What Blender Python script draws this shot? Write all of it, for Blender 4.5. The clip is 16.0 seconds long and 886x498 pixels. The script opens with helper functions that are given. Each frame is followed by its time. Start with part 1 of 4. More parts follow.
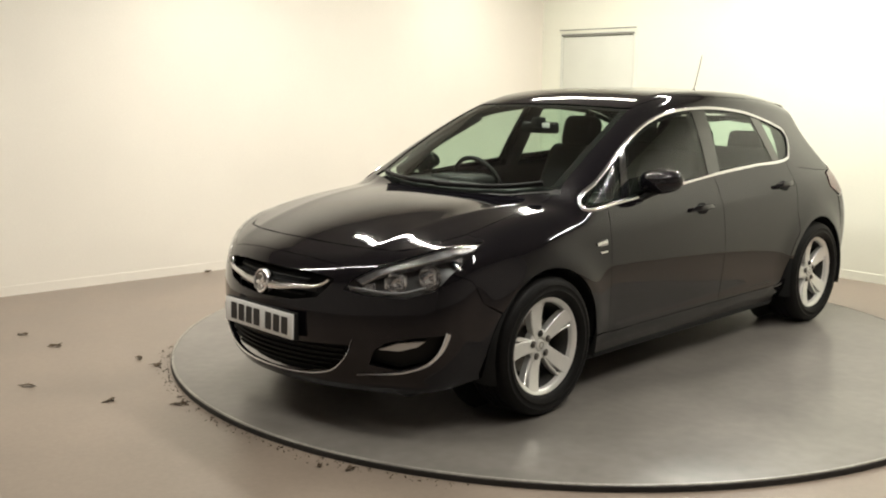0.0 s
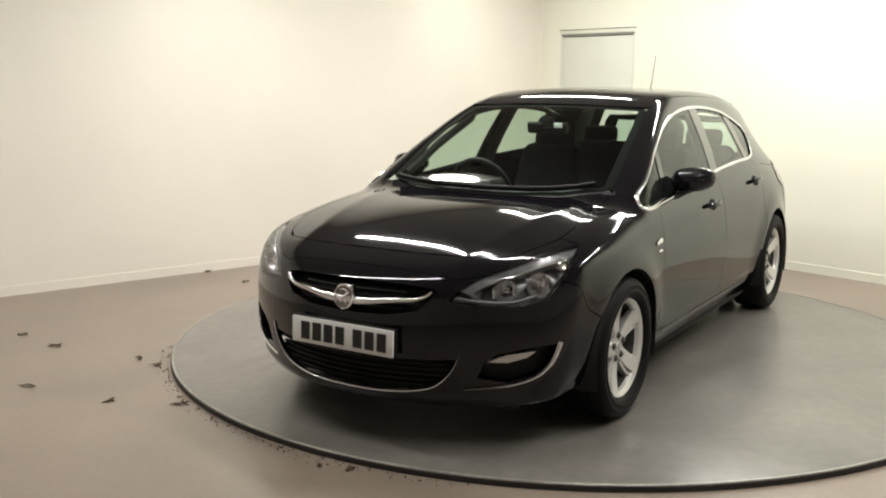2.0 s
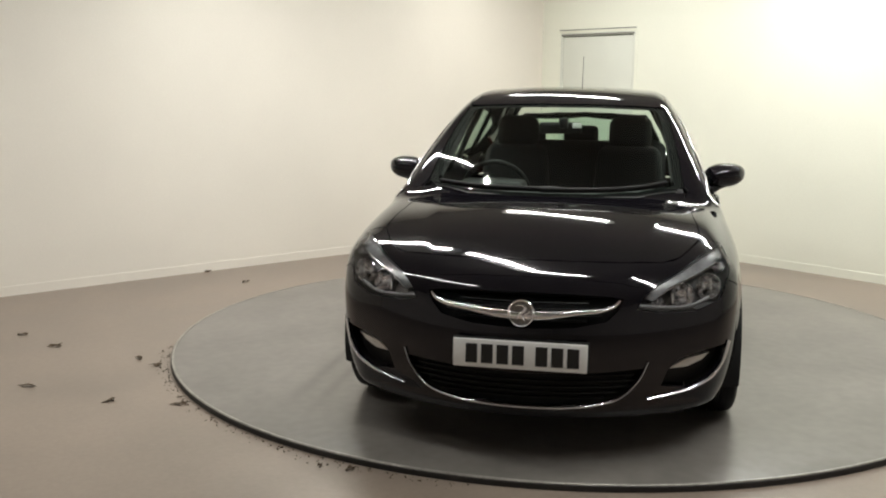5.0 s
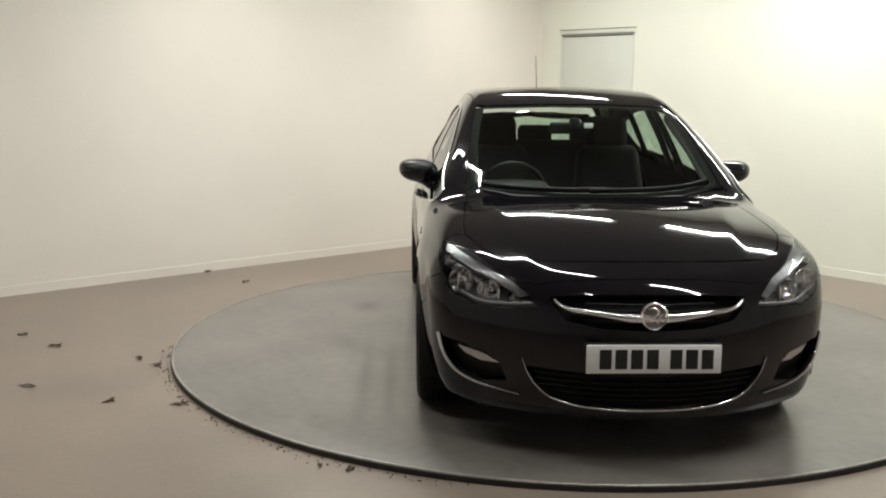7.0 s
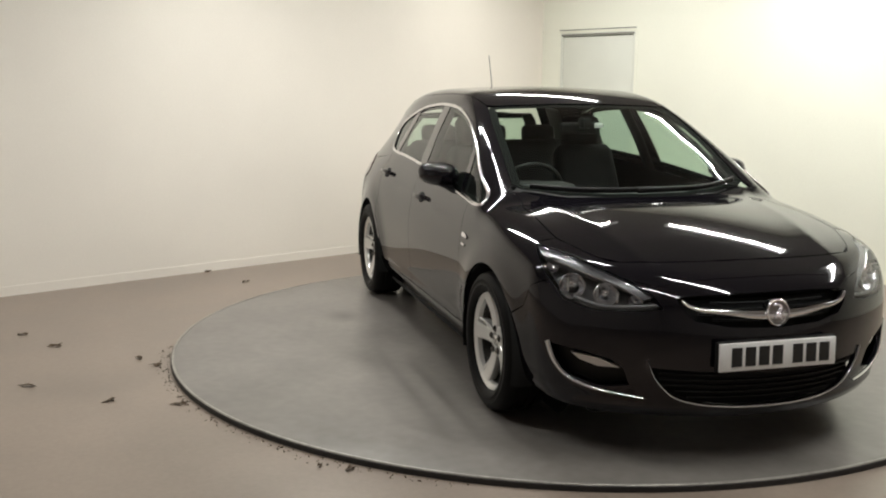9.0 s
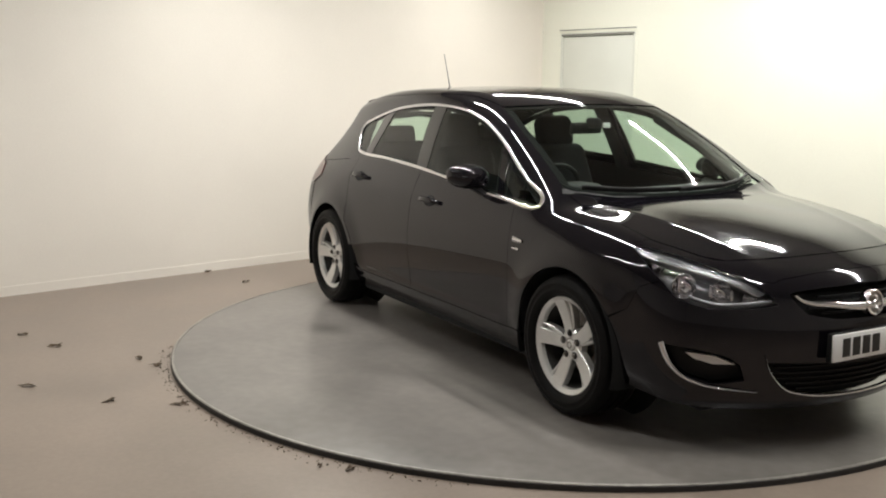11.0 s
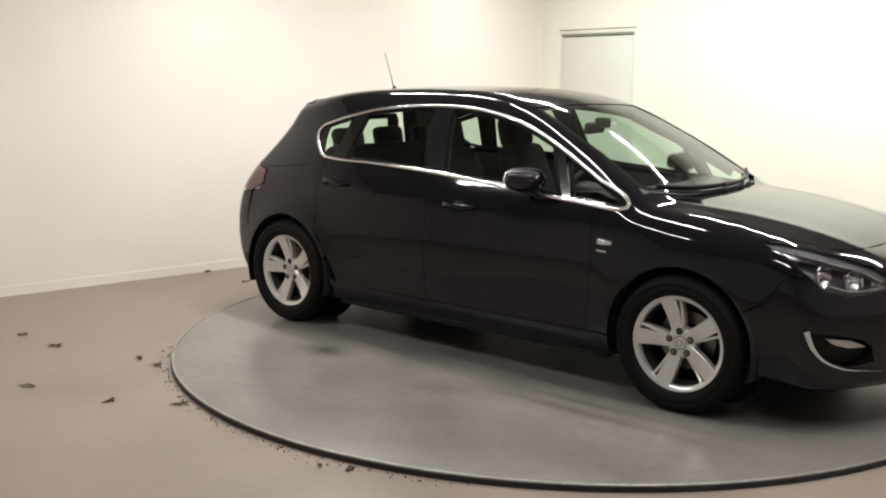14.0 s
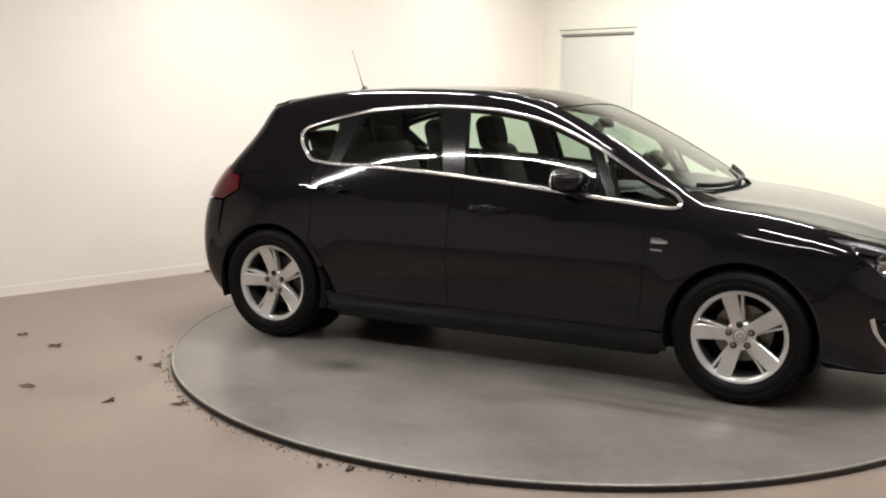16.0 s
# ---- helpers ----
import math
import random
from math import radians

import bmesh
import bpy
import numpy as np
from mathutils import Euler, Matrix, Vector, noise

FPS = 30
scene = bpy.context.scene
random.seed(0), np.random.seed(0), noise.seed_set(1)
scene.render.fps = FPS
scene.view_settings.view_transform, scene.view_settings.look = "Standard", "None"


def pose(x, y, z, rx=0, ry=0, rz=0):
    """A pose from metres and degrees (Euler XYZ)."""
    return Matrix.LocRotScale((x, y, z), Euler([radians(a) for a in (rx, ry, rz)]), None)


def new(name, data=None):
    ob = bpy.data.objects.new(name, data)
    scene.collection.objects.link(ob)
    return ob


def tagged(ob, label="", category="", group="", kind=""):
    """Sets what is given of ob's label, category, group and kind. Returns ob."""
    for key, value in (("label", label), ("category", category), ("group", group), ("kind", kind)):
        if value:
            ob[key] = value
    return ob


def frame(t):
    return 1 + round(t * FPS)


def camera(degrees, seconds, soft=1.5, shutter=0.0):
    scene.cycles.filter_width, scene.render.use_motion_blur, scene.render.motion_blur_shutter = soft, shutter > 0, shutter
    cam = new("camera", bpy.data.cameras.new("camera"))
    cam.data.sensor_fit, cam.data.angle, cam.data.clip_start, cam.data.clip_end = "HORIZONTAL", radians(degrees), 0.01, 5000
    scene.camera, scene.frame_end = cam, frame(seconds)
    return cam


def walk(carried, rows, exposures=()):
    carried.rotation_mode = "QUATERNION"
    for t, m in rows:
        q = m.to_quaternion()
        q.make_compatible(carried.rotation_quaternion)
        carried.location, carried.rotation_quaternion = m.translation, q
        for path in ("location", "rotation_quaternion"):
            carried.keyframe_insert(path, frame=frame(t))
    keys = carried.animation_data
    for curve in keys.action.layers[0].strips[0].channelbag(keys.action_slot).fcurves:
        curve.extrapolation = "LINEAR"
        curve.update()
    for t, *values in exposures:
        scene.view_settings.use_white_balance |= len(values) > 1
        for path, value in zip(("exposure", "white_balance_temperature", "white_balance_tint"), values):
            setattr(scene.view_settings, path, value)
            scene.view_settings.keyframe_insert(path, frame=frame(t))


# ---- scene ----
# ---- camera ----
cam = camera(48.95, 16.0, soft=2.05)
EYE = (0.0, -5.7866, 1.4837)
CAM_POSE = pose(*EYE, 90 - 9.5125, 0, 6.930) @ pose(0, 0, 0, 0, 0, 0.519)
walk(cam, [(0.0, CAM_POSE), (16.0, CAM_POSE)],
     exposures=[(0.0, -0.06, 6780, 6), (1.5, -0.12, 6620, 6), (3.5, -0.30, 6400, 6), (6.5, -0.42, 6350, 6), (7.5, -0.45, 6330, 6),
                (9.0, -0.40, 6350, 7), (12.0, -0.21, 6350, 9), (14.0, -0.11, 6370, 11), (16.0, -0.03, 6420, 13)])

TURN_START, TURN_RATE = -128.57, 6.838      # heading of the car in degrees, degrees a second
AXIS_X, AXIS_Y = 0.1481, -0.0223           # the turntable's axle in the car's own space
FLOOR_Z = -0.03
CORNER = Vector((-0.236, 4.572, 0))
A_LEFT, A_RIGHT = radians(47.2), radians(-41.5)
U_LEFT = Vector((-math.cos(A_LEFT), -math.sin(A_LEFT), 0))
U_RIGHT = Vector((math.cos(A_RIGHT), math.sin(A_RIGHT), 0))
ROOM, CEIL = 9.4, 2.95

# ---- world and lights ----
world = bpy.data.worlds.new("world")
world.use_nodes = True
world.node_tree.nodes["Background"].inputs[0].default_value = (0.9, 0.95, 1, 1)
world.node_tree.nodes["Background"].inputs[1].default_value = 0.02
scene.world = world

DOOR = (0.245, 1.197, 2.024)                  # opening along the far right-hand wall: from, to, top
TABLE_R = 2.259
LAMP_POWER, LAMP_COLOUR = 52.0, (1.0, 0.97, 0.92)
# ceiling fittings: place along and across the far right-hand wall's direction, share of the power (set to balance the
# room's brightness), turn
LIGHTS = ((-1.85, 2.0, 0.7, 0), (0.2, 2.2, 1.25, 0), (2.5, 2.2, 1.05, 0), (-1.6, -0.5, 1.2, 0), (0.1, -0.55, 0.85, 0), (2.4, -0.6, 0.95, 0),
          (2.67, -2.14, 0.45, 0), (-1.4, -3.31, 0.65, 22), (0.04, -2.71, 0.35, 22))

# ---- materials ----
def material(name, colour, rough=0.5, metal=0.0, coat=0.0, coat_rough=0.03, grain=0.0, grain_size=60.0, stain=0.0, stain_size=2.0,
             bump=0.0, spec=0.5, rough_var=0.0):
    m = bpy.data.materials.new(name)
    m.use_nodes = True
    nt = m.node_tree
    b = nt.nodes["Principled BSDF"]
    b.inputs["Base Color"].default_value = (*colour, 1)
    b.inputs["Roughness"].default_value = rough
    b.inputs["Metallic"].default_value = metal
    b.inputs["Coat Weight"].default_value = coat
    b.inputs["Coat Roughness"].default_value = coat_rough
    b.inputs["Specular IOR Level"].default_value = spec
    if grain or stain or bump or rough_var:
        co = nt.nodes.new("ShaderNodeTexCoord")
        fine = nt.nodes.new("ShaderNodeTexNoise")
        fine.inputs["Scale"].default_value, fine.inputs["Detail"].default_value = grain_size, 4
        wide = nt.nodes.new("ShaderNodeTexNoise")
        wide.inputs["Scale"].default_value, wide.inputs["Detail"].default_value = stain_size, 3
        for n in (fine, wide):
            nt.links.new(co.outputs["Object"], n.inputs["Vector"])

        def ranged(src, lo, hi):
            r = nt.nodes.new("ShaderNodeMapRange")
            r.inputs["From Min"].default_value, r.inputs["From Max"].default_value = 0.3, 0.7
            r.inputs["To Min"].default_value, r.inputs["To Max"].default_value = lo, hi
            nt.links.new(src.outputs["Fac"], r.inputs["Value"])
            return r.outputs["Result"]
        mul = nt.nodes.new("ShaderNodeMath")
        mul.operation = "MULTIPLY"
        nt.links.new(ranged(fine, 1 - grain, 1 + grain), mul.inputs[0])
        nt.links.new(ranged(wide, 1 - stain, 1 + stain), mul.inputs[1])
        vm = nt.nodes.new("ShaderNodeVectorMath")
        vm.operation = "SCALE"
        vm.inputs[0].default_value = colour
        nt.links.new(mul.outputs[0], vm.inputs["Scale"])
        nt.links.new(vm.outputs[0], b.inputs["Base Color"])
        if rough_var:
            nt.links.new(ranged(wide, rough - rough_var, rough + rough_var), b.inputs["Roughness"])
        if bump:
            bp = nt.nodes.new("ShaderNodeBump")
            bp.inputs["Strength"].default_value, bp.inputs["Distance"].default_value = bump, 0.004
            nt.links.new(fine.outputs["Fac"], bp.inputs["Height"])
            nt.links.new(bp.outputs[0], b.inputs["Normal"])
    return m


def glass_material(name, tint, rough=0.0):
    """Thin car glass: a tinted clear sheet with a glossy face."""
    m = bpy.data.materials.new(name)
    m.use_nodes = True
    nt = m.node_tree
    nt.nodes.remove(nt.nodes["Principled BSDF"])
    clear, gloss, mix, fres = (nt.nodes.new("ShaderNodeBsdf" + k) if k in ("Transparent", "Glossy") else nt.nodes.new("ShaderNode" + k)
                               for k in ("Transparent", "Glossy", "MixShader", "LayerWeight"))
    clear.inputs[0].default_value = (*tint, 1)
    gloss.inputs["Roughness"].default_value = rough
    fres.inputs["Blend"].default_value = 0.5
    power, ramp = nt.nodes.new("ShaderNodeMath"), nt.nodes.new("ShaderNodeMapRange")
    power.operation, power.inputs[1].default_value = "POWER", 5.0
    ramp.inputs["To Min"].default_value, ramp.inputs["To Max"].default_value = 0.05, 0.95
    nt.links.new(fres.outputs["Facing"], power.inputs[0])
    nt.links.new(power.outputs[0], ramp.inputs["Value"])
    nt.links.new(ramp.outputs["Result"], mix.inputs[0])
    nt.links.new(clear.outputs[0], mix.inputs[1])
    nt.links.new(gloss.outputs[0], mix.inputs[2])
    nt.links.new(mix.outputs[0], nt.nodes["Material Output"].inputs["Surface"])
    return m


def glow_material(name, colour, strength):
    m = bpy.data.materials.new(name)
    m.use_nodes = True
    b = m.node_tree.nodes["Principled BSDF"]
    b.inputs["Base Color"].default_value = (0.8, 0.8, 0.8, 1)
    b.inputs["Emission Color"].default_value = (*colour, 1)
    b.inputs["Emission Strength"].default_value = strength
    return m


WALL_WHITE = material("white_wall_paint", (0.80, 0.80, 0.695), 0.55, grain=0.015, grain_size=90, stain=0.03, stain_size=0.9, bump=0.05)
WALL = material("wall_paint", (0.80, 0.75, 0.675), 0.55, grain=0.015, grain_size=90, stain=0.03, stain_size=0.9, bump=0.05)
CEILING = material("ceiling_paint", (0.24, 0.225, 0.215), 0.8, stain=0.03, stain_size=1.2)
DARK_WALL = material("dark_wall_paint", (0.48, 0.455, 0.435), 0.7, stain=0.05, stain_size=1.0)
CONCRETE = material("floor_concrete", (0.243, 0.195, 0.159), 0.36, grain=0.05, grain_size=45, stain=0.17, stain_size=1.3, bump=0.06, rough_var=0.05)
STEEL_DECK = material("deck_paint", (0.178, 0.163, 0.149), 0.295, grain=0.08, grain_size=16, stain=0.19, stain_size=2.0, bump=0.02, rough_var=0.015)
RUBBER_EDGE = material("edge_rubber", (0.018, 0.016, 0.015), 0.6, grain=0.2, grain_size=25, bump=0.2)
EDGE_METAL = material("edge_metal", (0.36, 0.34, 0.31), 0.42, 0.5, grain=0.15, grain_size=40, stain=0.2, stain_size=5)
PAINT = material("black_metallic_paint", (0.0050, 0.0045, 0.0060), 0.05, 0.0, grain=0.25, grain_size=700, spec=0.5)
PAINT.node_tree.nodes["Principled BSDF"].inputs["Specular Tint"].default_value = (0.985, 0.96, 1.0, 1)
GLOSS_BLACK = material("gloss_black", (0.005, 0.005, 0.006), 0.12, coat=0.5)
SATIN_BLACK = material("black_plastic", (0.009, 0.009, 0.009), 0.5, grain=0.15, grain_size=300, bump=0.1, spec=0.2)
SEAL = material("seal_rubber", (0.006, 0.006, 0.006), 0.85, grain=0.1, grain_size=200, spec=0.08)
VOID = material("dark_cavity", (0.004, 0.004, 0.004), 0.9)
CHROME = material("chrome", (0.82, 0.82, 0.84), 0.10, 1.0, rough_var=0.04, stain_size=8)
ALLOY = material("silver_alloy", (0.76, 0.75, 0.73), 0.28, 0.6, coat=0.3, grain=0.05, grain_size=200, stain=0.05, stain_size=12)
# alloy coloured dark for the shade behind the spokes, also on bolts
RIM_DARK = material("dark_alloy", (0.05, 0.048, 0.045), 0.5, 0.5, grain=0.2, grain_size=80)
DISC_STEEL = material("brake_steel", (0.25, 0.23, 0.21), 0.4, 0.9, grain=0.2, grain_size=60)
TYRE = material("tyre_rubber", (0.0065, 0.006, 0.006), 0.55, grain=0.2, grain_size=80, bump=0.15, spec=0.12)
CLOTH = material("seat_cloth", (0.0075, 0.0072, 0.0072), 0.9, grain=0.3, grain_size=250, bump=0.3)
TRIM = material("interior_plastic", (0.011, 0.0107, 0.0104), 0.65, grain=0.15, grain_size=150, bump=0.15)
LINING = material("headlining", (0.30, 0.29, 0.27), 0.95, grain=0.08, grain_size=200)
GLASS = glass_material("tinted_glass", (0.74, 0.86, 0.78))
LENS = glass_material("lamp_lens", (0.93, 0.94, 0.95))
RED_LENS = material("red_lens", (0.07, 0.004, 0.005), 0.08, coat=1.0)
WHITE_PLATE = material("plate_white", (0.80, 0.80, 0.79), 0.35, grain=0.03, grain_size=80)
PLATE_BLACK = material("plate_black", (0.012, 0.012, 0.012), 0.4)
DOOR_PAINT = material("door_paint", (0.66, 0.67, 0.60), 0.45, stain=0.03, stain_size=2)
SHADOW_GREY = material("door_shadow_grey", (0.16, 0.16, 0.14), 0.4, stain=0.05, stain_size=6)
LEAF = material("dry_leaf", (0.07, 0.045, 0.025), 0.8, grain=0.3, grain_size=50)
LAMP_SILVER = material("lamp_silver", (0.13, 0.13, 0.135), 0.3, 0.3, grain=0.35, grain_size=35)
LAMP_DARK = material("lamp_housing", (0.16, 0.16, 0.165), 0.32, 0.5)
FOG_SILVER = material("fog_silver", (0.62, 0.62, 0.62), 0.35, 0.6)
GRIT = material("grit", (0.085, 0.062, 0.045), 0.9, grain=0.4, grain_size=70)
TUBE_GLOW = glow_material("tube_glow", (1.0, 0.97, 0.90), 22.0)
FIXTURE = material("fixture_white", (0.8, 0.8, 0.78), 0.4)


def add_stains(m, spots):
    """Worn dark marks on a surface: (x, y, radius across, radius along, turn, depth) in its own space."""
    nt = m.node_tree
    b = nt.nodes["Principled BSDF"]
    src = b.inputs["Base Color"].links[0].from_socket
    co = nt.nodes.new("ShaderNodeTexCoord")
    noise_n = nt.nodes.new("ShaderNodeTexNoise")
    noise_n.inputs["Scale"].default_value, noise_n.inputs["Detail"].default_value = 4.0, 3
    nt.links.new(co.outputs["Object"], noise_n.inputs["Vector"])
    for x, y, rx, ry, turn, depth in spots:
        mp = nt.nodes.new("ShaderNodeMapping")
        mp.vector_type = "TEXTURE"
        mp.inputs["Location"].default_value = (x, y, 0)
        mp.inputs["Rotation"].default_value = (0, 0, radians(turn))
        mp.inputs["Scale"].default_value = (rx, ry, 1)
        ln = nt.nodes.new("ShaderNodeVectorMath")
        ln.operation = "LENGTH"
        add = nt.nodes.new("ShaderNodeMath")
        add.operation = "MULTIPLY_ADD"
        add.inputs[1].default_value = -0.9
        rg = nt.nodes.new("ShaderNodeMapRange")
        rg.interpolation_type = "SMOOTHSTEP"
        rg.inputs["From Min"].default_value, rg.inputs["From Max"].default_value = -0.9, 0.8
        rg.inputs["To Min"].default_value, rg.inputs["To Max"].default_value = 1 - depth, 1.0
        sc = nt.nodes.new("ShaderNodeVectorMath")
        sc.operation = "SCALE"
        nt.links.new(co.outputs["Object"], mp.inputs["Vector"])
        nt.links.new(mp.outputs[0], ln.inputs[0])
        nt.links.new(noise_n.outputs["Fac"], add.inputs[0])
        nt.links.new(ln.outputs["Value"], add.inputs[2])
        nt.links.new(add.outputs[0], rg.inputs["Value"])
        nt.links.new(src, sc.inputs[0])
        nt.links.new(rg.outputs["Result"], sc.inputs["Scale"])
        src = sc.outputs[0]
    nt.links.new(src, b.inputs["Base Color"])
# ---- the car's skin: one smooth function, zero on the surface ----
def spline(pairs, soft=0.0):
    """A smooth curve through (x, y) pairs; soft rounds it over that width."""
    xs, ys = np.array(pairs[0::2], float), np.array(pairs[1::2], float)
    m = np.gradient(ys, xs)

    def at(x):
        x = np.clip(x, xs[0], xs[-1])
        i = np.clip(np.searchsorted(xs, x) - 1, 0, len(xs) - 2)
        h = xs[i + 1] - xs[i]
        s = (x - xs[i]) / h
        return ((2 * s**3 - 3 * s**2 + 1) * ys[i] + (s**3 - 2 * s**2 + s) * h * m[i]
                + (3 * s**2 - 2 * s**3) * ys[i + 1] + (s**3 - s**2) * h * m[i + 1])
    if not soft:
        return at
    step = (xs[-1] - xs[0]) / 500
    grid = np.linspace(xs[0], xs[-1], 501)
    k = np.arange(-60, 61)
    w = np.exp(-0.5 * (k * step / soft)**2)
    fine = np.pad(at(grid), 60, mode="reflect", reflect_type="odd")
    rounded = np.convolve(fine, w / w.sum(), "valid")
    return spline(np.stack([grid, rounded], 1).ravel())


TOP = spline([-2.3, 1.11, -1.95, 1.262, -1.75, 1.336, -1.5, 1.404, -1.2, 1.451, -0.8, 1.479, -0.3, 1.484, 0.0, 1.469,
              0.2, 1.432, 0.4, 1.366, 0.6, 1.279, 0.8, 1.179, 0.98, 1.076, 1.1, 1.004, 1.17, 0.965, 1.23, 0.954, 1.3, 0.947, 1.45, 0.931,
              1.6, 0.909, 1.75, 0.879, 1.9, 0.840, 2.1, 0.768, 2.2, 0.724, 2.35, 0.62], 0.032)
PLAN = spline([-2.3, 0.78, -1.9, 0.83, -1.34, 0.872, -0.5, 0.872, 0.5, 0.872, 1.34, 0.876, 1.8, 0.85, 2.1, 0.80, 2.3, 0.74], 0.12)
SECTION = spline([0.1, 0.13, 0.18, 0.085, 0.25, 0.045, 0.35, 0.022, 0.5, 0.006, 0.62, 0.0, 0.75, 0.01, 0.85, 0.028,
                  0.93, 0.055, 1.0, 0.084, 1.2, 0.173, 1.4, 0.283, 1.6, 0.41], 0.03)
NOSE = spline([0.1, 2.14, 0.2, 2.222, 0.3, 2.260, 0.42, 2.278, 0.55, 2.278, 0.65, 2.262, 0.72, 2.235, 0.85, 2.155, 1.2, 1.9], 0.03)
TAIL = spline([0.1, 1.93, 0.2, 2.01, 0.3, 2.09, 0.45, 2.138, 0.6, 2.138, 0.75, 2.108, 0.9, 2.028, 1.0, 1.942, 1.1, 1.84,
               1.25, 1.715, 1.31, 1.685, 1.5, 1.635], 0.03)
AXLES = (1.3425, -1.3425)
HUB = 0.325


def smax(a, b, k):
    h = np.maximum(k - np.abs(a - b), 0) / k
    return np.maximum(a, b) + h * h * k * 0.25


def ease(v):
    v = np.clip(v, 0, 1)
    return v * v * (3 - 2 * v)


def skin(q):
    x, y, z = q[..., 0], np.abs(q[..., 1]), q[..., 2]
    y2 = y * y
    front = ease(x * 1.5)
    back = ease((-x - 0.85) * 1.3)
    xs = x + 0.14 * y2 * front - 0.20 * y2 * back
    crown = 0.080 - 0.018 * front
    ridge = 0.008 * np.exp(-np.sqrt((y - (0.60 - 0.15 * (x - 0.9)))**2 + 3e-4) / 0.06) * np.clip((x - 0.95) * 6, 0, 1) * np.clip((2.2 - x) * 5, 0, 1)
    slope = (TOP(xs + 0.02) - TOP(xs - 0.02)) / 0.04
    d_top = (z - TOP(xs) + crown * y2 - ridge) / np.sqrt(1 + slope * slope)
    glass = ease((z - 0.76) * 2.0)
    side = PLAN(x) - SECTION(z) - 0.05 * glass * ((x + 0.1) / 1.15)**2
    for ax in AXLES:
        r = np.sqrt((x - ax)**2 + (z - HUB)**2)
        side = side + 0.018 * np.exp(-((r - 0.36) / 0.10)**2) * np.clip((z - 0.15) * 5, 0, 1)
    zc = 0.825 - 0.055 * (x - 0.2)
    side = side + 0.0045 * np.exp(-np.sqrt((z - zc)**2 + 1e-5) / 0.035) * np.clip((0.75 - x) * 2, 0, 1) * np.clip((x + 2.0) * 3, 0, 1)
    side = side + 0.012 * np.exp(-((z - 0.30) / 0.035)**2) * np.clip((0.9 - np.abs(x)) * 8, 0, 1)
    d_side = (y - side) * 0.95
    d_nose = (x - NOSE(z) - 0.012 * np.exp(-np.sqrt((z - 0.228)**2 + 1e-5) / 0.016) + 0.395 * (y / 0.85)**2.1) * 0.9
    d_tail = (-x - TAIL(z) + 0.28 * (y / 0.85)**2.2) * 0.85
    f = smax(d_top, d_side, 0.06 + 0.05 * (0.5 - 0.5 * np.cos(np.pi * np.clip(x - 0.6, 0, 1))))
    f = smax(f, d_nose, 0.07)
    f = smax(f, d_tail, 0.05)
    return smax(f, 0.155 + 0.02 * np.clip(x - 1.6, 0, 1) - z, 0.03)


def skin_normal(q):
    e = 0.003
    g = np.stack([skin(q + e * v) - skin(q - e * v) for v in np.eye(3)], -1)
    return g / np.maximum(np.linalg.norm(g, axis=-1, keepdims=True), 1e-9)


def cast(o, d, reach=1.4):
    """Points where rays from inside, o + t d, leave the skin."""
    lo, hi = np.zeros(len(o)), np.full(len(o), reach)
    for _ in range(26):
        mid = (lo + hi) / 2
        inside = skin(o + mid[:, None] * d) < 0
        lo, hi = np.where(inside, mid, lo), np.where(inside, hi, mid)
    return o + lo[:, None] * d

# ---- mesh helpers ----
from mathutils import geometry


def raw(name, verts, faces, mat, parent=None, normals=None, smooth=True, label=""):
    me = bpy.data.meshes.new(name)
    me.from_pydata([tuple(v) for v in verts], [], [tuple(f) for f in faces])
    me.materials.append(mat)
    me.polygons.foreach_set("use_smooth", [smooth] * len(me.polygons))
    if normals is not None:
        me.normals_split_custom_set_from_vertices([tuple(n) for n in normals])
    ob = new(name, me)
    if parent is not None:
        ob.parent = parent
    return tagged(ob, label)


def part(name, bm, mat, parent=None, label="", smooth=True, angle=35):
    me = bpy.data.meshes.new(name)
    bmesh.ops.recalc_face_normals(bm, faces=bm.faces)
    for f in bm.faces:
        f.smooth = smooth
    if smooth:
        for e in bm.edges:
            if len(e.link_faces) == 2 and e.calc_face_angle(0) > radians(angle):
                e.smooth = False
    bm.to_mesh(me)
    bm.free()
    me.materials.append(mat)
    ob = new(name, me)
    if parent is not None:
        ob.parent = parent
    return tagged(ob, label)


def box_bm(size, centre=(0, 0, 0), bevel=0.0, seg=2, turn=None):
    bm = bmesh.new()
    bmesh.ops.create_cube(bm, size=1)
    bmesh.ops.scale(bm, vec=size, verts=bm.verts)
    if bevel:
        bmesh.ops.bevel(bm, geom=bm.edges[:], offset=bevel, segments=seg, profile=0.5, affect="EDGES")
    if turn is not None:
        bmesh.ops.transform(bm, matrix=turn, verts=bm.verts)
    bmesh.ops.translate(bm, vec=centre, verts=bm.verts)
    return bm


def lathe_bm(profile, n=48, axis="y"):
    """A body of revolution: profile of (radius, height) about an axis."""
    bm = bmesh.new()
    rings = []
    for r, h in profile:
        ring = []
        for i in range(n):
            a = 2 * math.pi * i / n
            c, s = r * math.cos(a), r * math.sin(a)
            ring.append(bm.verts.new((c, h, s) if axis == "y" else (c, s, h)))
        rings.append(ring)
    for a, b in zip(rings, rings[1:]):
        for i in range(n):
            bm.faces.new((a[i], a[(i + 1) % n], b[(i + 1) % n], b[i]))
    return bm


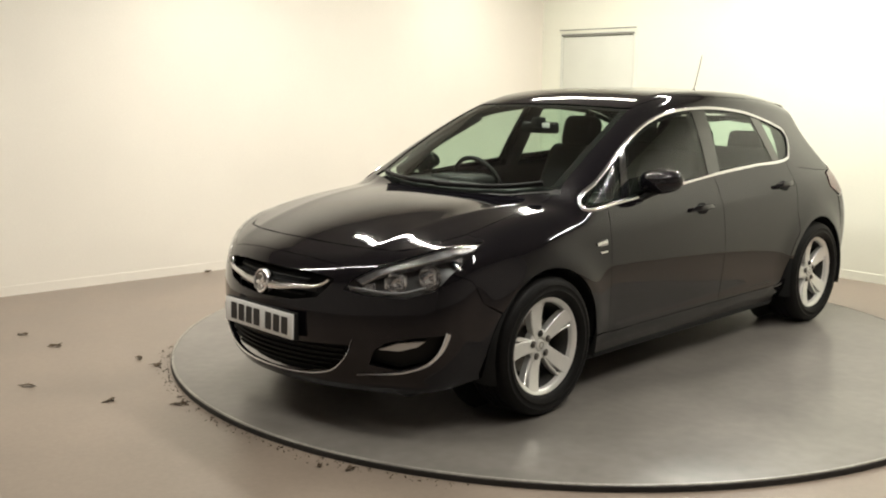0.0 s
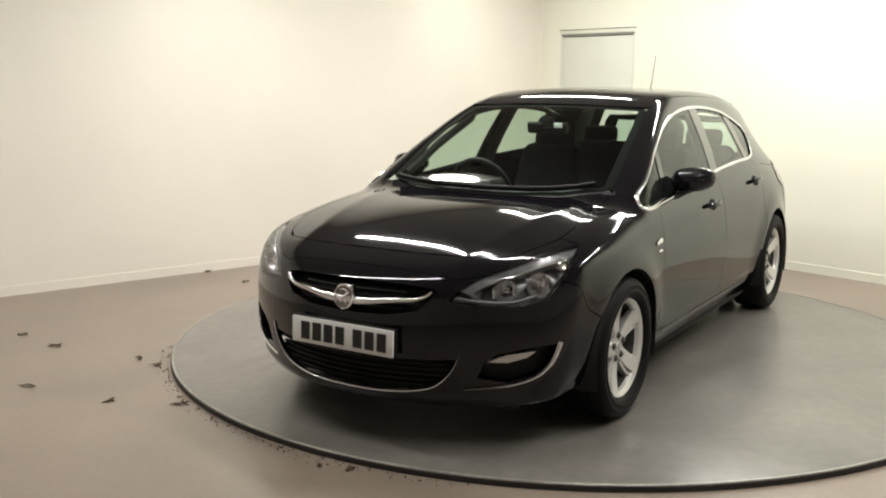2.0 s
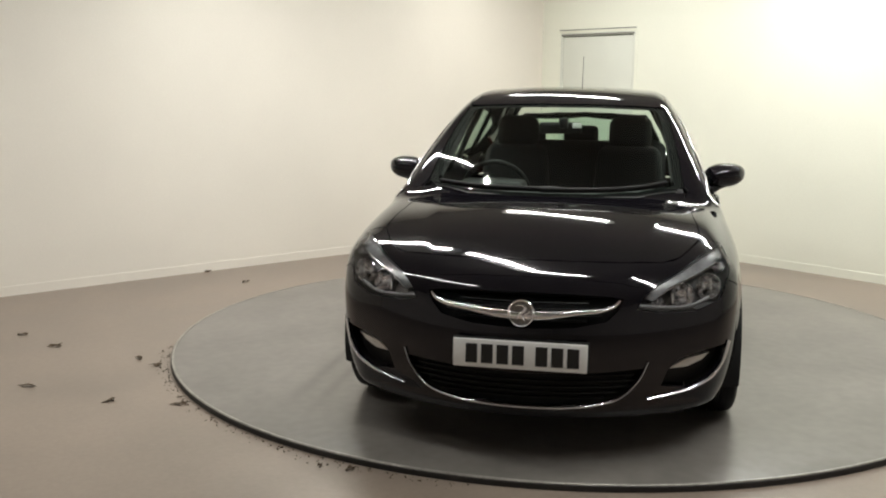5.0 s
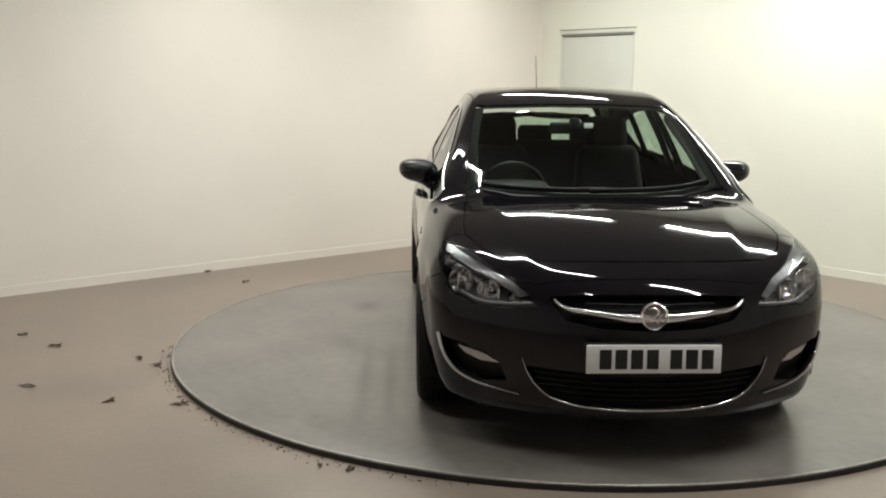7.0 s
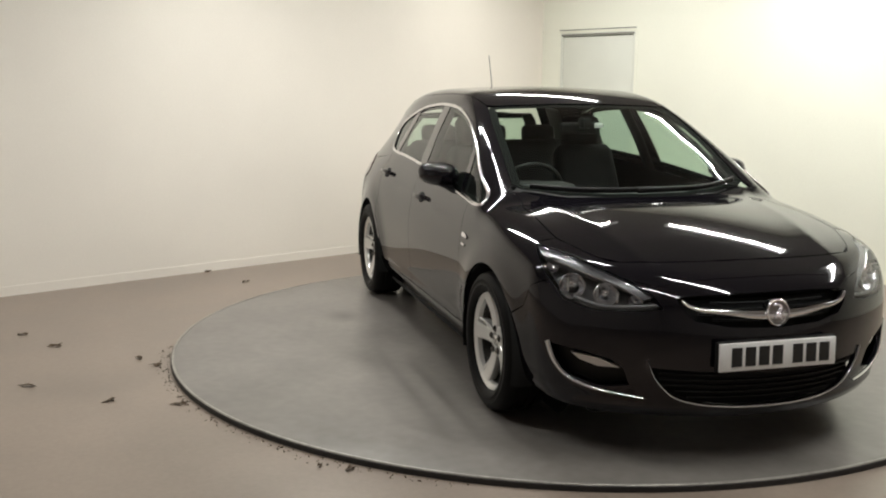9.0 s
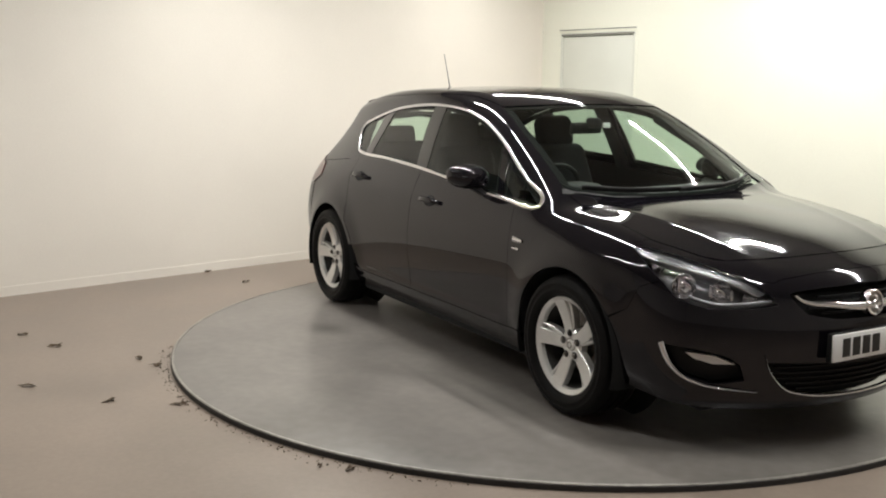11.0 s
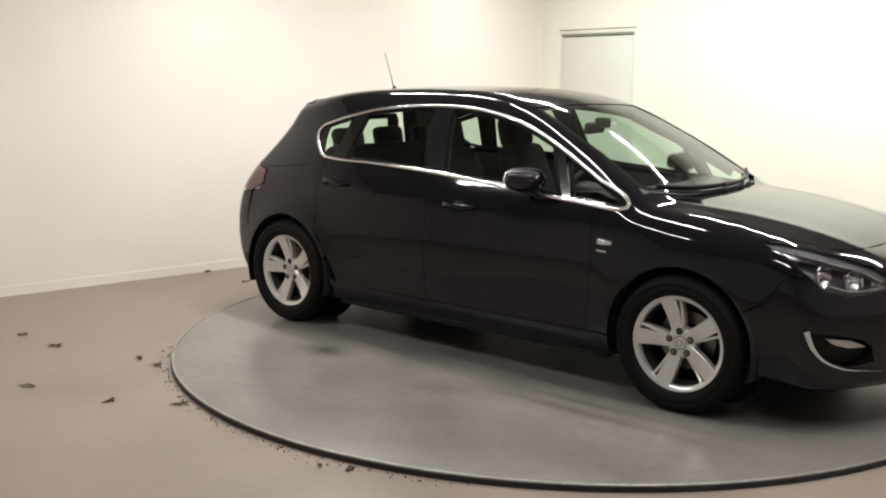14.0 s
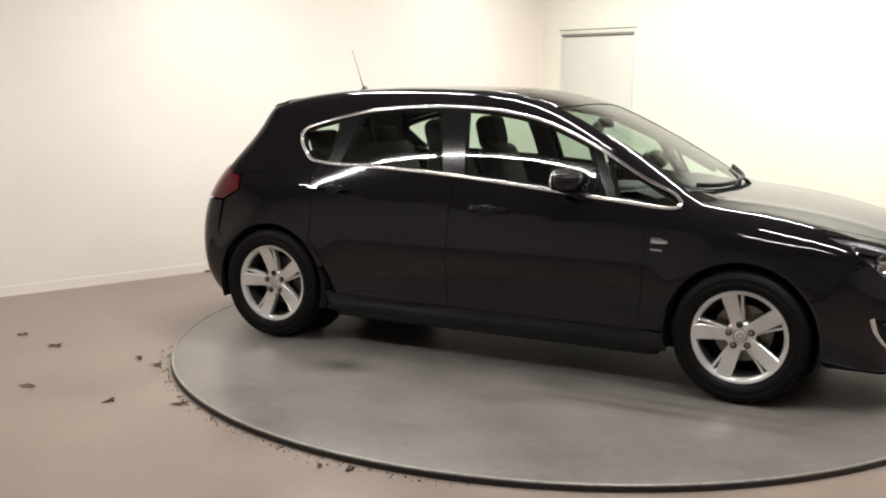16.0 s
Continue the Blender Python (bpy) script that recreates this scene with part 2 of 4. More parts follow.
def sweep_bm(points, ups, width, height, closed=False, sides=8):
    """A flattened bar along points; ups point out of the surface it lies on. width may be a list."""
    pts, ups = [Vector(p) for p in points], [Vector(u).normalized() for u in ups]
    n = len(pts)
    bm = bmesh.new()
    rings = []
    for i in range(n):
        a = pts[(i - 1) % n] if closed or i else pts[i]
        b = pts[(i + 1) % n] if closed or i < n - 1 else pts[i]
        t = (b - a).normalized()
        w = t.cross(ups[i]).normalized()
        u = w.cross(t)
        wd = width[i] if isinstance(width, (list, tuple)) else width
        rings.append([bm.verts.new(pts[i] + w * (wd / 2 * math.cos(q)) + u * (height / 2 * math.sin(q)))
                      for q in (2 * math.pi * k / sides for k in range(sides))])
    for i in range(n if closed else n - 1):
        a, b = rings[i], rings[(i + 1) % n]
        for k in range(sides):
            bm.faces.new((a[k], a[(k + 1) % sides], b[(k + 1) % sides], b[k]))
    if not closed:
        bm.faces.new(rings[0])
        bm.faces.new(rings[-1])
    return bm


# ---- panels cut from the skin ----
class Barrel:
    """Rays out from the car's long axis: (x, angle)."""
    scale = 0.75

    def to(self, p):
        p = np.asarray(p, float)
        return np.stack([p[:, 0], np.arctan2(p[:, 2] - 0.55, p[:, 1]) * self.scale], 1)

    def lift(self, uv):
        a = uv[:, 1] / self.scale
        o = np.stack([uv[:, 0], 0 * a, 0 * a + 0.55], 1)
        return cast(o, np.stack([0 * a, np.cos(a), np.sin(a)], 1), 1.3)


class End:
    """Rays out from a point inside the nose or the tail."""
    scale = 0.9

    def __init__(self, x, z, way):
        self.o, self.way = np.array([x, 0, z]), way

    def to(self, p):
        d = np.asarray(p, float) - self.o
        d[:, 0] *= self.way
        return np.stack([np.arctan2(d[:, 1], d[:, 0]), np.arctan2(d[:, 2], np.hypot(d[:, 0], d[:, 1]))], 1) * self.scale

    def lift(self, uv):
        f, e = uv[:, 0] / self.scale, uv[:, 1] / self.scale
        d = np.stack([np.cos(f) * np.cos(e) * self.way, np.sin(f) * np.cos(e), np.sin(e)], 1)
        return cast(np.repeat(self.o[None], len(uv), 0), d, 1.6)


BARREL, NOSE_END, TAIL_END = Barrel(), End(1.2, 0.45, 1), End(-1.1, 0.6, -1)


def on_side(*xz):
    a = np.array(xz, float)
    return cast(np.stack([a[:, 0], 0 * a[:, 0], a[:, 1]], 1), np.repeat([[0, 1.0, 0]], len(a), 0))


def on_top(*xy):
    a = np.array(xy, float)
    return cast(np.stack([a[:, 0], a[:, 1], 0 * a[:, 0] + 0.5], 1), np.repeat([[0, 0, 1.0]], len(a), 0))


def on_nose(*yz):
    a = np.array(yz, float)
    return cast(np.stack([0 * a[:, 0] + 1.3, a[:, 0], a[:, 1]], 1), np.repeat([[1.0, 0, 0]], len(a), 0))


def on_tail(*yz):
    a = np.array(yz, float)
    return cast(np.stack([0 * a[:, 0] - 1.3, a[:, 0], a[:, 1]], 1), np.repeat([[-1.0, 0, 0]], len(a), 0))


def arc(ax, a0, a1, n=16, r=0.362):
    """Points of a wheel arch, angles in degrees from forward, upwards."""
    return on_side(*[(ax + r * math.cos(radians(a)), HUB + r * math.sin(radians(a))) for a in np.linspace(a0, a1, n)])


def join(*runs):
    return np.concatenate([np.asarray(r, float).reshape(-1, 3) for r in runs])


def flip(p):
    return np.asarray(p) * np.array([1, -1, 1])


def curve(p, n):
    """A smooth run of n points through p."""
    p = np.asarray(p, float)
    s = np.concatenate([[0], np.cumsum(np.linalg.norm(np.diff(p, axis=0), axis=1))])
    f = [spline(np.stack([s, p[:, k]], 1).ravel()) for k in range(p.shape[1])]
    q = np.linspace(0, s[-1], n)
    return np.stack([g(q) for g in f], 1)


def inside(pts, poly):
    x, y = pts[:, 0][:, None], pts[:, 1][:, None]
    a, b = poly, np.roll(poly, -1, 0)
    with np.errstate(divide="ignore", invalid="ignore"):
        hit = ((a[:, 1] > y) != (b[:, 1] > y)) & (x < (b[:, 0] - a[:, 0]) * (y - a[:, 1]) / (b[:, 1] - a[:, 1]) + a[:, 0])
    return hit.sum(1) % 2 == 1


def dense(uv, h):
    out = []
    for a, b in zip(uv, np.roll(uv, -1, 0)):
        n = max(1, int(math.ceil(np.linalg.norm(b - a) / h)))
        out += [a + (b - a) * k / n for k in range(n)]
    return np.array(out)


def inset(uv, d):
    a, b = np.roll(uv, 1, 0), np.roll(uv, -1, 0)
    area = (uv[:, 0] * b[:, 1] - b[:, 0] * uv[:, 1]).sum()
    t = b - a
    n = np.stack([-t[:, 1], t[:, 0]], 1) * np.sign(area)
    return uv + d * n / np.maximum(np.linalg.norm(n, axis=1), 1e-9)[:, None]


def sheet(loop, chart, holes=(), h=0.035, gap=0.0018, off=0.0, fold=0.014, edge=0.022):
    """A piece of the skin within loop, with turned-in edges: vertices, faces, normals."""
    loops = [inset(dense(chart.to(loop), edge), gap)] + [inset(dense(chart.to(q), edge), -gap) for q in holes]
    lo, hi = loops[0].min(0), loops[0].max(0)
    gx, gy = np.meshgrid(np.arange(lo[0], hi[0], h), np.arange(lo[1], hi[1], h * 0.866))
    gx[1::2] += h / 2
    grid = np.stack([gx.ravel(), gy.ravel()], 1)
    ok = inside(grid, loops[0])
    for q in loops[1:]:
        ok &= ~inside(grid, q)
    grid = grid[ok]
    rim = np.concatenate(loops)
    if len(grid):
        near = np.min(((grid[:, None] - rim[None])**2).sum(2), 1)
        grid = grid[near > (0.45 * h)**2]
    edges, k = [], 0
    for q in loops:
        edges += [(k + i, k + (i + 1) % len(q)) for i in range(len(q))]
        k += len(q)
    pts = np.concatenate([rim, grid])
    v, _, tri, *_ = geometry.delaunay_2d_cdt([Vector(p) for p in pts], edges, [], 0, 1e-7)
    v = np.array([tuple(p) for p in v])
    tri = np.array([t[:3] for t in tri])
    c = v[tri].mean(1)
    ok = inside(c, loops[0])
    for q in loops[1:]:
        ok &= ~inside(c, q)
    tri = tri[ok]
    p = chart.lift(v)
    nr = skin_normal(p)
    a, b, d = p[tri[:, 0]], p[tri[:, 1]], p[tri[:, 2]]
    wrong = (np.cross(b - a, d - a) * nr[tri].mean(1)).sum(1) < 0
    tri[wrong] = tri[wrong][:, ::-1]
    p = p + off * nr
    faces = [tuple(t) for t in tri]
    if fold:
        count = {}
        for t in tri:
            for i in range(3):
                e = (t[i], t[(i + 1) % 3])
                count[e] = count.get(e, 0) + 1
        rim_e = [e for e in count if (e[1], e[0]) not in count]
        P, N = list(p), list(nr)
        made = {}
        for e in rim_e:
            t = p[e[1]] - p[e[0]]
            for k in e:
                if k not in made:
                    w = np.cross(t, nr[k])
                    w /= max(np.linalg.norm(w), 1e-9)
                    made[k] = (len(P), len(P) + 1)
                    P += [p[k], p[k] - fold * nr[k]]
                    N += [w, w]
            (a0, a1), (b0, b1) = made[e[0]], made[e[1]]
            faces.append((b0, a0, a1, b1))
        p, nr = np.array(P), np.array(N)
    return p, faces, nr


def mirrored(s):
    p, f, n = s
    return flip(p), [t[::-1] for t in f], flip(n)


def skin_part(name, s, mat, parent, label=""):
    return raw(name, s[0], s[1], mat, parent, s[2], True, label)


def pair(name, s, mat, parent, label=""):
    return skin_part(name, s, mat, parent, label), skin_part(name, mirrored(s), mat, parent, label)


def bar(name, pts, mat, parent, width, height, closed=False, lift=0.0, both=True, label="", sides=8):
    """A trim strip lying on the skin, and its mirror image."""
    out = []
    for m in ((1, -1) if both else (1,)):
        q = np.asarray(pts) * np.array([1, m, 1])
        nr = skin_normal(q)
        out.append(part(name, sweep_bm(q + lift * nr, nr, width, height, closed, sides), mat, parent, label, angle=60))
    return out


def seal_band(name, loop, width, parent, label=""):
    """A flat dark border just behind the edge of a pane."""
    uv = dense(BARREL.to(loop), 0.03)
    out, core = BARREL.lift(inset(uv, -0.004)), BARREL.lift(inset(uv, width))
    p = np.concatenate([q - 0.0095 * skin_normal(q) for q in (out, core)])
    k = len(uv)
    faces = [(i, (i + 1) % k, (i + 1) % k + k, i + k) for i in range(k)]
    a, b, c = p[faces[0][0]], p[faces[0][1]], p[faces[0][2]]
    if np.dot(np.cross(b - a, c - a), skin_normal(p[:1])[0]) < 0:
        faces = [f[::-1] for f in faces]
    return raw(name, p, faces, SEAL, parent, skin_normal(p), True, label), (p, faces, skin_normal(p))


# ---- the car ----
def build_wheel(car, ax, side):
    """One wheel: alloy rim with five split spokes, tyre, brake disc, bolts and cap."""
    bm = lathe_bm([(0.199, 0.062), (0.203, 0.080), (0.212, 0.088), (0.2245, 0.093), (0.2265, 0.088), (0.217, 0.06)], 72)

    def blade(name, a, r0, r1, w0, w1, o0, o1, y0, y1):
        """A raised spoke from radius r0 to r1, at an offset o from the ray at angle a."""
        bm = bmesh.new()
        c, s = math.cos(a), math.sin(a)

        def at(r, o, y):
            return bm.verts.new((c * r - s * o, y, s * r + c * o))
        rows = []
        for k in range(7):
            q = k / 6
            r, w, o = r0 + (r1 - r0) * q, w0 + (w1 - w0) * q, o0 + (o1 - o0) * q
            y = y0 + (y1 - y0) * q - 0.010 * math.sin(math.pi * q)
            rows.append([at(r, o - w / 2, y - 0.035), at(r, o - w / 2, y - 0.004), at(r, o - w / 2 + 0.004, y),
                         at(r, o + w / 2 - 0.004, y), at(r, o + w / 2, y - 0.004), at(r, o + w / 2, y - 0.035)])
        for p, q in zip(rows, rows[1:]):
            for i in range(5):
                bm.faces.new((p[i], p[i + 1], q[i + 1], q[i]))
        bm.faces.new(rows[0])
        bm.faces.new(rows[-1])
        part(name, bm, ALLOY, wheel, angle=30)
    hub = lathe_bm([(0.001, 0.05), (0.03, 0.05), (0.034, 0.058), (0.060, 0.058), (0.072, 0.050), (0.076, 0.02)], 40)
    me = bpy.data.meshes.new("hub")
    hub.to_mesh(me)
    hub.free()
    bm.from_mesh(me)
    bpy.data.meshes.remove(me)
    wheel = part("wheel", bm, ALLOY, car, "silver five-spoke alloy wheel", angle=30)
    part("tyre", lathe_bm([(0.214, -0.098), (0.235, -0.112), (0.27, -0.118), (0.298, -0.112), (0.316, -0.095), (0.3225, -0.07),
                           (0.3235, -0.047), (0.317, -0.045), (0.317, -0.038), (0.3245, -0.036), (0.325, -0.008), (0.318, -0.006), (0.318, 0.006),
                           (0.325, 0.008), (0.3245, 0.036), (0.317, 0.038), (0.317, 0.045), (0.3235, 0.047), (0.3225, 0.07), (0.316, 0.095),
                           (0.312, 0.101), (0.300, 0.110), (0.285, 0.1155), (0.283, 0.114), (0.262, 0.115), (0.260, 0.1165), (0.240, 0.111), (0.230, 0.100), (0.2260, 0.088)], 72),
         TYRE, wheel, "black road tyre", angle=40)
    for k in range(5):
        a = radians(75 + 72 * k)
        blade("spoke", a, 0.035, 0.213, 0.058, 0.078, 0.0, -0.008, 0.060, 0.088)
        blade("spoke_rib", a, 0.07, 0.212, 0.022, 0.012, 0.024, 0.056, 0.055, 0.084)
    # the barrel's shade between the spokes is put into its dark colour
    part("rim_barrel", lathe_bm([(0.214, -0.10), (0.20, -0.08), (0.19, 0.0), (0.199, 0.062)], 60), RIM_DARK, wheel, "inner rim barrel, coloured dark for shade")
    part("brake_disc", lathe_bm([(0.05, -0.005), (0.075, -0.005), (0.08, -0.02), (0.14, -0.02), (0.141, -0.04), (0.06, -0.04)], 40), DISC_STEEL, wheel, "worn steel brake disc")
    part("wheel_well_back", lathe_bm([(0.001, -0.045), (0.19, -0.06), (0.195, -0.09)], 36), VOID, wheel)
    part("hub_cap", lathe_bm([(0.001, 0.066), (0.018, 0.0655), (0.026, 0.063), (0.029, 0.056)], 28), ALLOY, wheel, "round centre cap with a plain emblem")
    part("cap_emblem", lathe_bm([(0.012, 0.0672), (0.0135, 0.068), (0.016, 0.0675), (0.017, 0.0645)], 24), DISC_STEEL, wheel)
    for k in range(5):
        a = radians(75 + 10 + 72 * k)
        b = lathe_bm([(0.0125, 0.03), (0.0115, 0.062), (0.0085, 0.063), (0.0085, 0.071), (0.006, 0.073), (0.0005, 0.073)], 12)
        bmesh.ops.translate(b, vec=(0.055 * math.cos(a), 0, 0.055 * math.sin(a)), verts=b.verts)
        part("wheel_bolt", b, DISC_STEEL if k else RIM_DARK, wheel)
        b = lathe_bm([(0.0165, 0.0615), (0.0165, 0.0635), (0.0135, 0.0655), (0.0115, 0.0635), (0.0115, 0.0600)], 16)
        bmesh.ops.translate(b, vec=(0.055 * math.cos(a), 0, 0.055 * math.sin(a)), verts=b.verts)
        part("bolt_seat", b, RIM_DARK, wheel)
    wheel.matrix_basis = pose(ax, side * 0.775, HUB, 0, 0, 0 if side > 0 else 180)
    return wheel


def build_car():
    car = tagged(new("hatchback_car"), "glossy black five-door hatchback parked on the turntable", "car")

    # outlines, left half
    bonnet_side = on_top((1.04, 0.655), (1.20, 0.662), (1.40, 0.675), (1.60, 0.69), (1.68, 0.69), (1.78, 0.655), (1.90, 0.60))
    bonnet_front = on_top((1.965, 0.53), (2.005, 0.40), (2.03, 0.2), (2.038, 0.0))
    bonnet_back = on_top((1.212, 0.0), (1.200, 0.2), (1.152, 0.4), (1.075, 0.57))
    half = join(bonnet_back, bonnet_side, bonnet_front)
    loop = join(half, flip(half[::-1])[1:-1])
    skin_part("bonnet", sheet(loop, BARREL, h=0.022), PAINT, car)

    # windscreen and cowl
    ws_base = on_top((1.183, 0.0), (1.168, 0.2), (1.115, 0.42), (1.03, 0.60))
    ws_side = on_top((0.985, 0.642), (0.90, 0.632), (0.74, 0.612), (0.57, 0.591), (0.42, 0.567), (0.315, 0.545))
    ws_top = on_top((0.305, 0.50), (0.325, 0.3), (0.335, 0.0))
    half = join(ws_base, ws_side, ws_top)
    ws_loop = join(half, flip(half[::-1])[1:-1])
    windscreen = skin_part("windscreen", sheet(ws_loop, BARREL, h=0.05, off=-0.004, fold=0.004), GLASS, car, "clear green-tinted windscreen")
    windscreen.visible_shadow = False
    seal_band("windscreen_band", ws_loop, 0.03, car, "black ceramic band round the windscreen")
    cowl_loop = join(bonnet_back[:4], on_top((1.045, 0.648)), ws_base[::-1])
    pair("cowl_panel", sheet(cowl_loop, BARREL, h=0.05, off=-0.018), SEAL, car)

    # roof
    roof_side = on_top((0.285, 0.547), (0.0, 0.553), (-0.4, 0.556), (-0.8, 0.552), (-1.2, 0.535), (-1.45, 0.515))
    roof_back = on_top((-1.47, 0.45), (-1.50, 0.2), (-1.505, 0.0))
    half = join(ws_top[::-1], roof_side, roof_back)
    skin_part("roof", sheet(join(half, flip(half[::-1])[1:-1]), BARREL, h=0.03), PAINT, car)
    half = join(roof_back[::-1], on_top((-1.47, 0.51), (-1.58, 0.47), (-1.635, 0.3), (-1.65, 0.0)))
    skin_part("roof_spoiler", sheet(join(half, flip(half[::-1])[1:-1]), BARREL, h=0.04, off=0.006, fold=0.03), PAINT, car)

    # side glass outline
    belt = on_side((-1.105, 1.052), (-1.05, 1.046), (-0.716, 1.037), (-0.19, 1.011), (0.285, 0.971), (0.778, 0.928), (0.965, 0.913))
    tip = on_side((1.005, 0.914), (1.028, 0.926), (1.018, 0.944))
    rise = on_side((0.846, 1.037), (0.72, 1.103), (0.597, 1.170), (0.45, 1.238), (0.313, 1.290), (0.20, 1.321), (0.081, 1.345), (-0.07, 1.363), (-0.223, 1.371), (-0.485, 1.368),
                    (-0.65, 1.356), (-0.81, 1.338), (-0.98, 1.302), (-1.151, 1.256))
    rear_tip = on_side((-1.232, 1.226), (-1.252, 1.20), (-1.244, 1.168), (-1.175, 1.09), (-1.14, 1.062))
    dlo = join(belt, tip, rise, rear_tip)

    def between(x0, x1, run):
        """Points of the outline's upper or lower run from x0 to x1."""
        s = run[np.argsort(run[:, 0])]
        xs = np.linspace(x0, x1, 8)
        return on_side(*[(x, np.interp(x, s[:, 0], s[:, 2])) for x in xs])

    def pane(x0l, x0u, x1l, x1u):
        return join(between(x0l, x1l, belt), between(x1u, x0u, rise))
    rear_glass = pane(-0.925, -0.85, -0.265, -0.345)
    front_glass = pane(-0.13, -0.20, 0.66, 0.53)
    front_corner = join(between(0.715, 0.965, belt), tip, on_side((0.846, 1.037), (0.72, 1.103)), between(0.64, 0.60, rise)[:4])
    rear_corner = join(between(-1.06, -1.02, belt), between(-0.97, -1.13, rise), rear_tip)
    # pillars between the panes
    b_pillar = join(between(-0.265, -0.13, belt), between(-0.20, -0.345, rise))
    c_post = join(between(-1.02, -0.925, belt), between(-0.85, -0.97, rise))
    a_post = join(between(0.66, 0.715, belt), between(0.60, 0.53, rise))
    pair("door_pillar_cover", sheet(b_pillar, BARREL, h=0.05, off=-0.002, gap=0.001), GLOSS_BLACK, car, "gloss black pillar cover")
    pair("door_pillar_cover", sheet(c_post, BARREL, h=0.05, off=-0.002, gap=0.001), GLOSS_BLACK, car)
    pair("door_pillar_cover", sheet(a_post, BARREL, h=0.05, off=-0.002, gap=0.001), GLOSS_BLACK, car)
    for loop in (rear_glass, front_glass, front_corner, rear_corner):
        for w in pair("side_window", sheet(loop, BARREL, h=0.05, off=-0.005, fold=0.004, gap=0.0), GLASS, car, "tinted side window glass"):
            w.visible_shadow = False
        border = seal_band("window_seal", loop, 0.02, car)[1]
        skin_part("window_seal", mirrored(border), SEAL, car)

    # upper frame from screen pillar over the doors to the rear
    rail_out = join(on_top((1.035, 0.672)), ws_side, roof_side[1:], on_top((-1.50, 0.508), (-1.585, 0.475)))
    pillar_foot = on_side((1.055, 0.915))
    rear_post = join(on_side((-1.75, 0.985), (-1.70, 0.955)), on_side((-1.5, 0.97), (-1.25, 0.995)))
    rail = join(pillar_foot, rail_out, rear_post, on_side((-1.14, 1.03)), rear_tip[::-1], rise[::-1], tip[::-1])
    pair("roof_rail_panel", sheet(rail, BARREL, h=0.022, gap=0.001), PAINT, car)

    # doors
    low = 0.305
    hinge = on_side((0.845, low), (0.865, 0.45), (0.872, 0.62), (0.865, 0.80), (0.845, 0.918))
    b_gap = on_side((-0.185, 1.005), (-0.195, 0.8), (-0.20, 0.55), (-0.19, low))
    front_door = pair("front_door", sheet(join(hinge, between(0.80, -0.185, belt), b_gap), BARREL, h=0.028), PAINT, car)
    r_gap = join(on_side((-1.085, 1.045), (-1.095, 0.90), (-1.06, 0.76)), arc(-1.3425, 46, 20, 8, 0.40), on_side((-0.93, 0.40), (-0.90, low)))
    rear_door = pair("rear_door", sheet(join(b_gap[::-1], between(-0.185, -1.085, belt), r_gap), BARREL, h=0.028), PAINT, car)

    # sills under the doors
    sill = join(on_side((0.985, 0.192), (0.98, 0.30), (0.90, 0.305), (0.845, low), (-0.19, low), (-0.90, low)), on_side((-0.965, 0.33), (-0.985, 0.192)))
    pair("side_sill", sheet(sill, BARREL, h=0.05), PAINT, car)

    # front wing
    lamp_3d = np.array([(1.65, 0.745, 0.817), (1.74, 0.70, 0.808), (1.83, 0.655, 0.795), (1.92, 0.617, 0.772), (2.05, 0.52, 0.728), (2.12, 0.458, 0.678), (2.155, 0.43, 0.633),
                        (2.10, 0.527, 0.617), (2.01, 0.66, 0.612), (1.93, 0.75, 0.645), (1.865, 0.778, 0.71), (1.78, 0.785, 0.768)])
    lamp = NOSE_END.lift(NOSE_END.to(lamp_3d))
    wing_front = on_side((1.80, 0.68), (1.745, 0.58))
    wing = join(bonnet_side[:5], lamp[:1], lamp[:-3:-1], wing_front, arc(1.3425, 34, 172, 26), on_side((0.98, 0.31), (0.90, 0.308)), hinge, on_side((0.86, 0.918), (1.0, 0.906), (1.045, 0.915)), on_top((1.035, 0.665)))
    pair("front_wing", sheet(wing, BARREL, h=0.024, gap=0.001), PAINT, car)
    pair("wing_gusset", sheet(join(bonnet_side[4:], on_top((1.95, 0.56)), lamp[4:0:-1], lamp[:1]), NOSE_END, h=0.04, gap=0.0006, off=-0.001), PAINT, car)

    # rear quarter, tail lamp, tailgate, rear bumper
    quarter = join(r_gap[:3], join(arc(-1.3425, 46, 20, 8, 0.398), arc(-1.3425, 20, 152, 26)),
                   on_side((-1.74, 0.60), (-1.70, 0.80), (-1.60, 0.86), (-1.62, 0.945)), rear_post[1:], on_side((-1.14, 1.045)))
    pair("rear_quarter", sheet(quarter, BARREL, h=0.026), PAINT, car)
    lamp_r = join(on_side((-1.61, 0.86), (-1.63, 0.94), (-1.70, 0.955), (-1.74, 0.985)), on_tail((0.60, 0.99), (0.52, 0.93), (0.50, 0.84), (0.62, 0.80)), on_side((-1.72, 0.80)))
    pair("tail_lamp", sheet(lamp_r, TAIL_END, h=0.03, off=0.004), RED_LENS, car, "red tail lamp lens")
    half = join(on_tail((0.0, 0.56), (0.50, 0.57), (0.54, 0.76), (0.50, 0.84), (0.52, 0.93), (0.60, 0.99)), on_tail((0.57, 1.10), (0.50, 1.24), (0.46, 1.285), (0.2, 1.295), (0.0, 1.30)))
    rg = on_tail((0.0, 1.00), (0.40, 1.01), (0.49, 1.04), (0.46, 1.16), (0.40, 1.25), (0.0, 1.265))
    rear_loop = join(rg, flip(rg[::-1])[1:-1])
    skin_part("tailgate", sheet(join(half, flip(half[::-1])[1:-1]), TAIL_END, [rear_loop], h=0.05), PAINT, car)
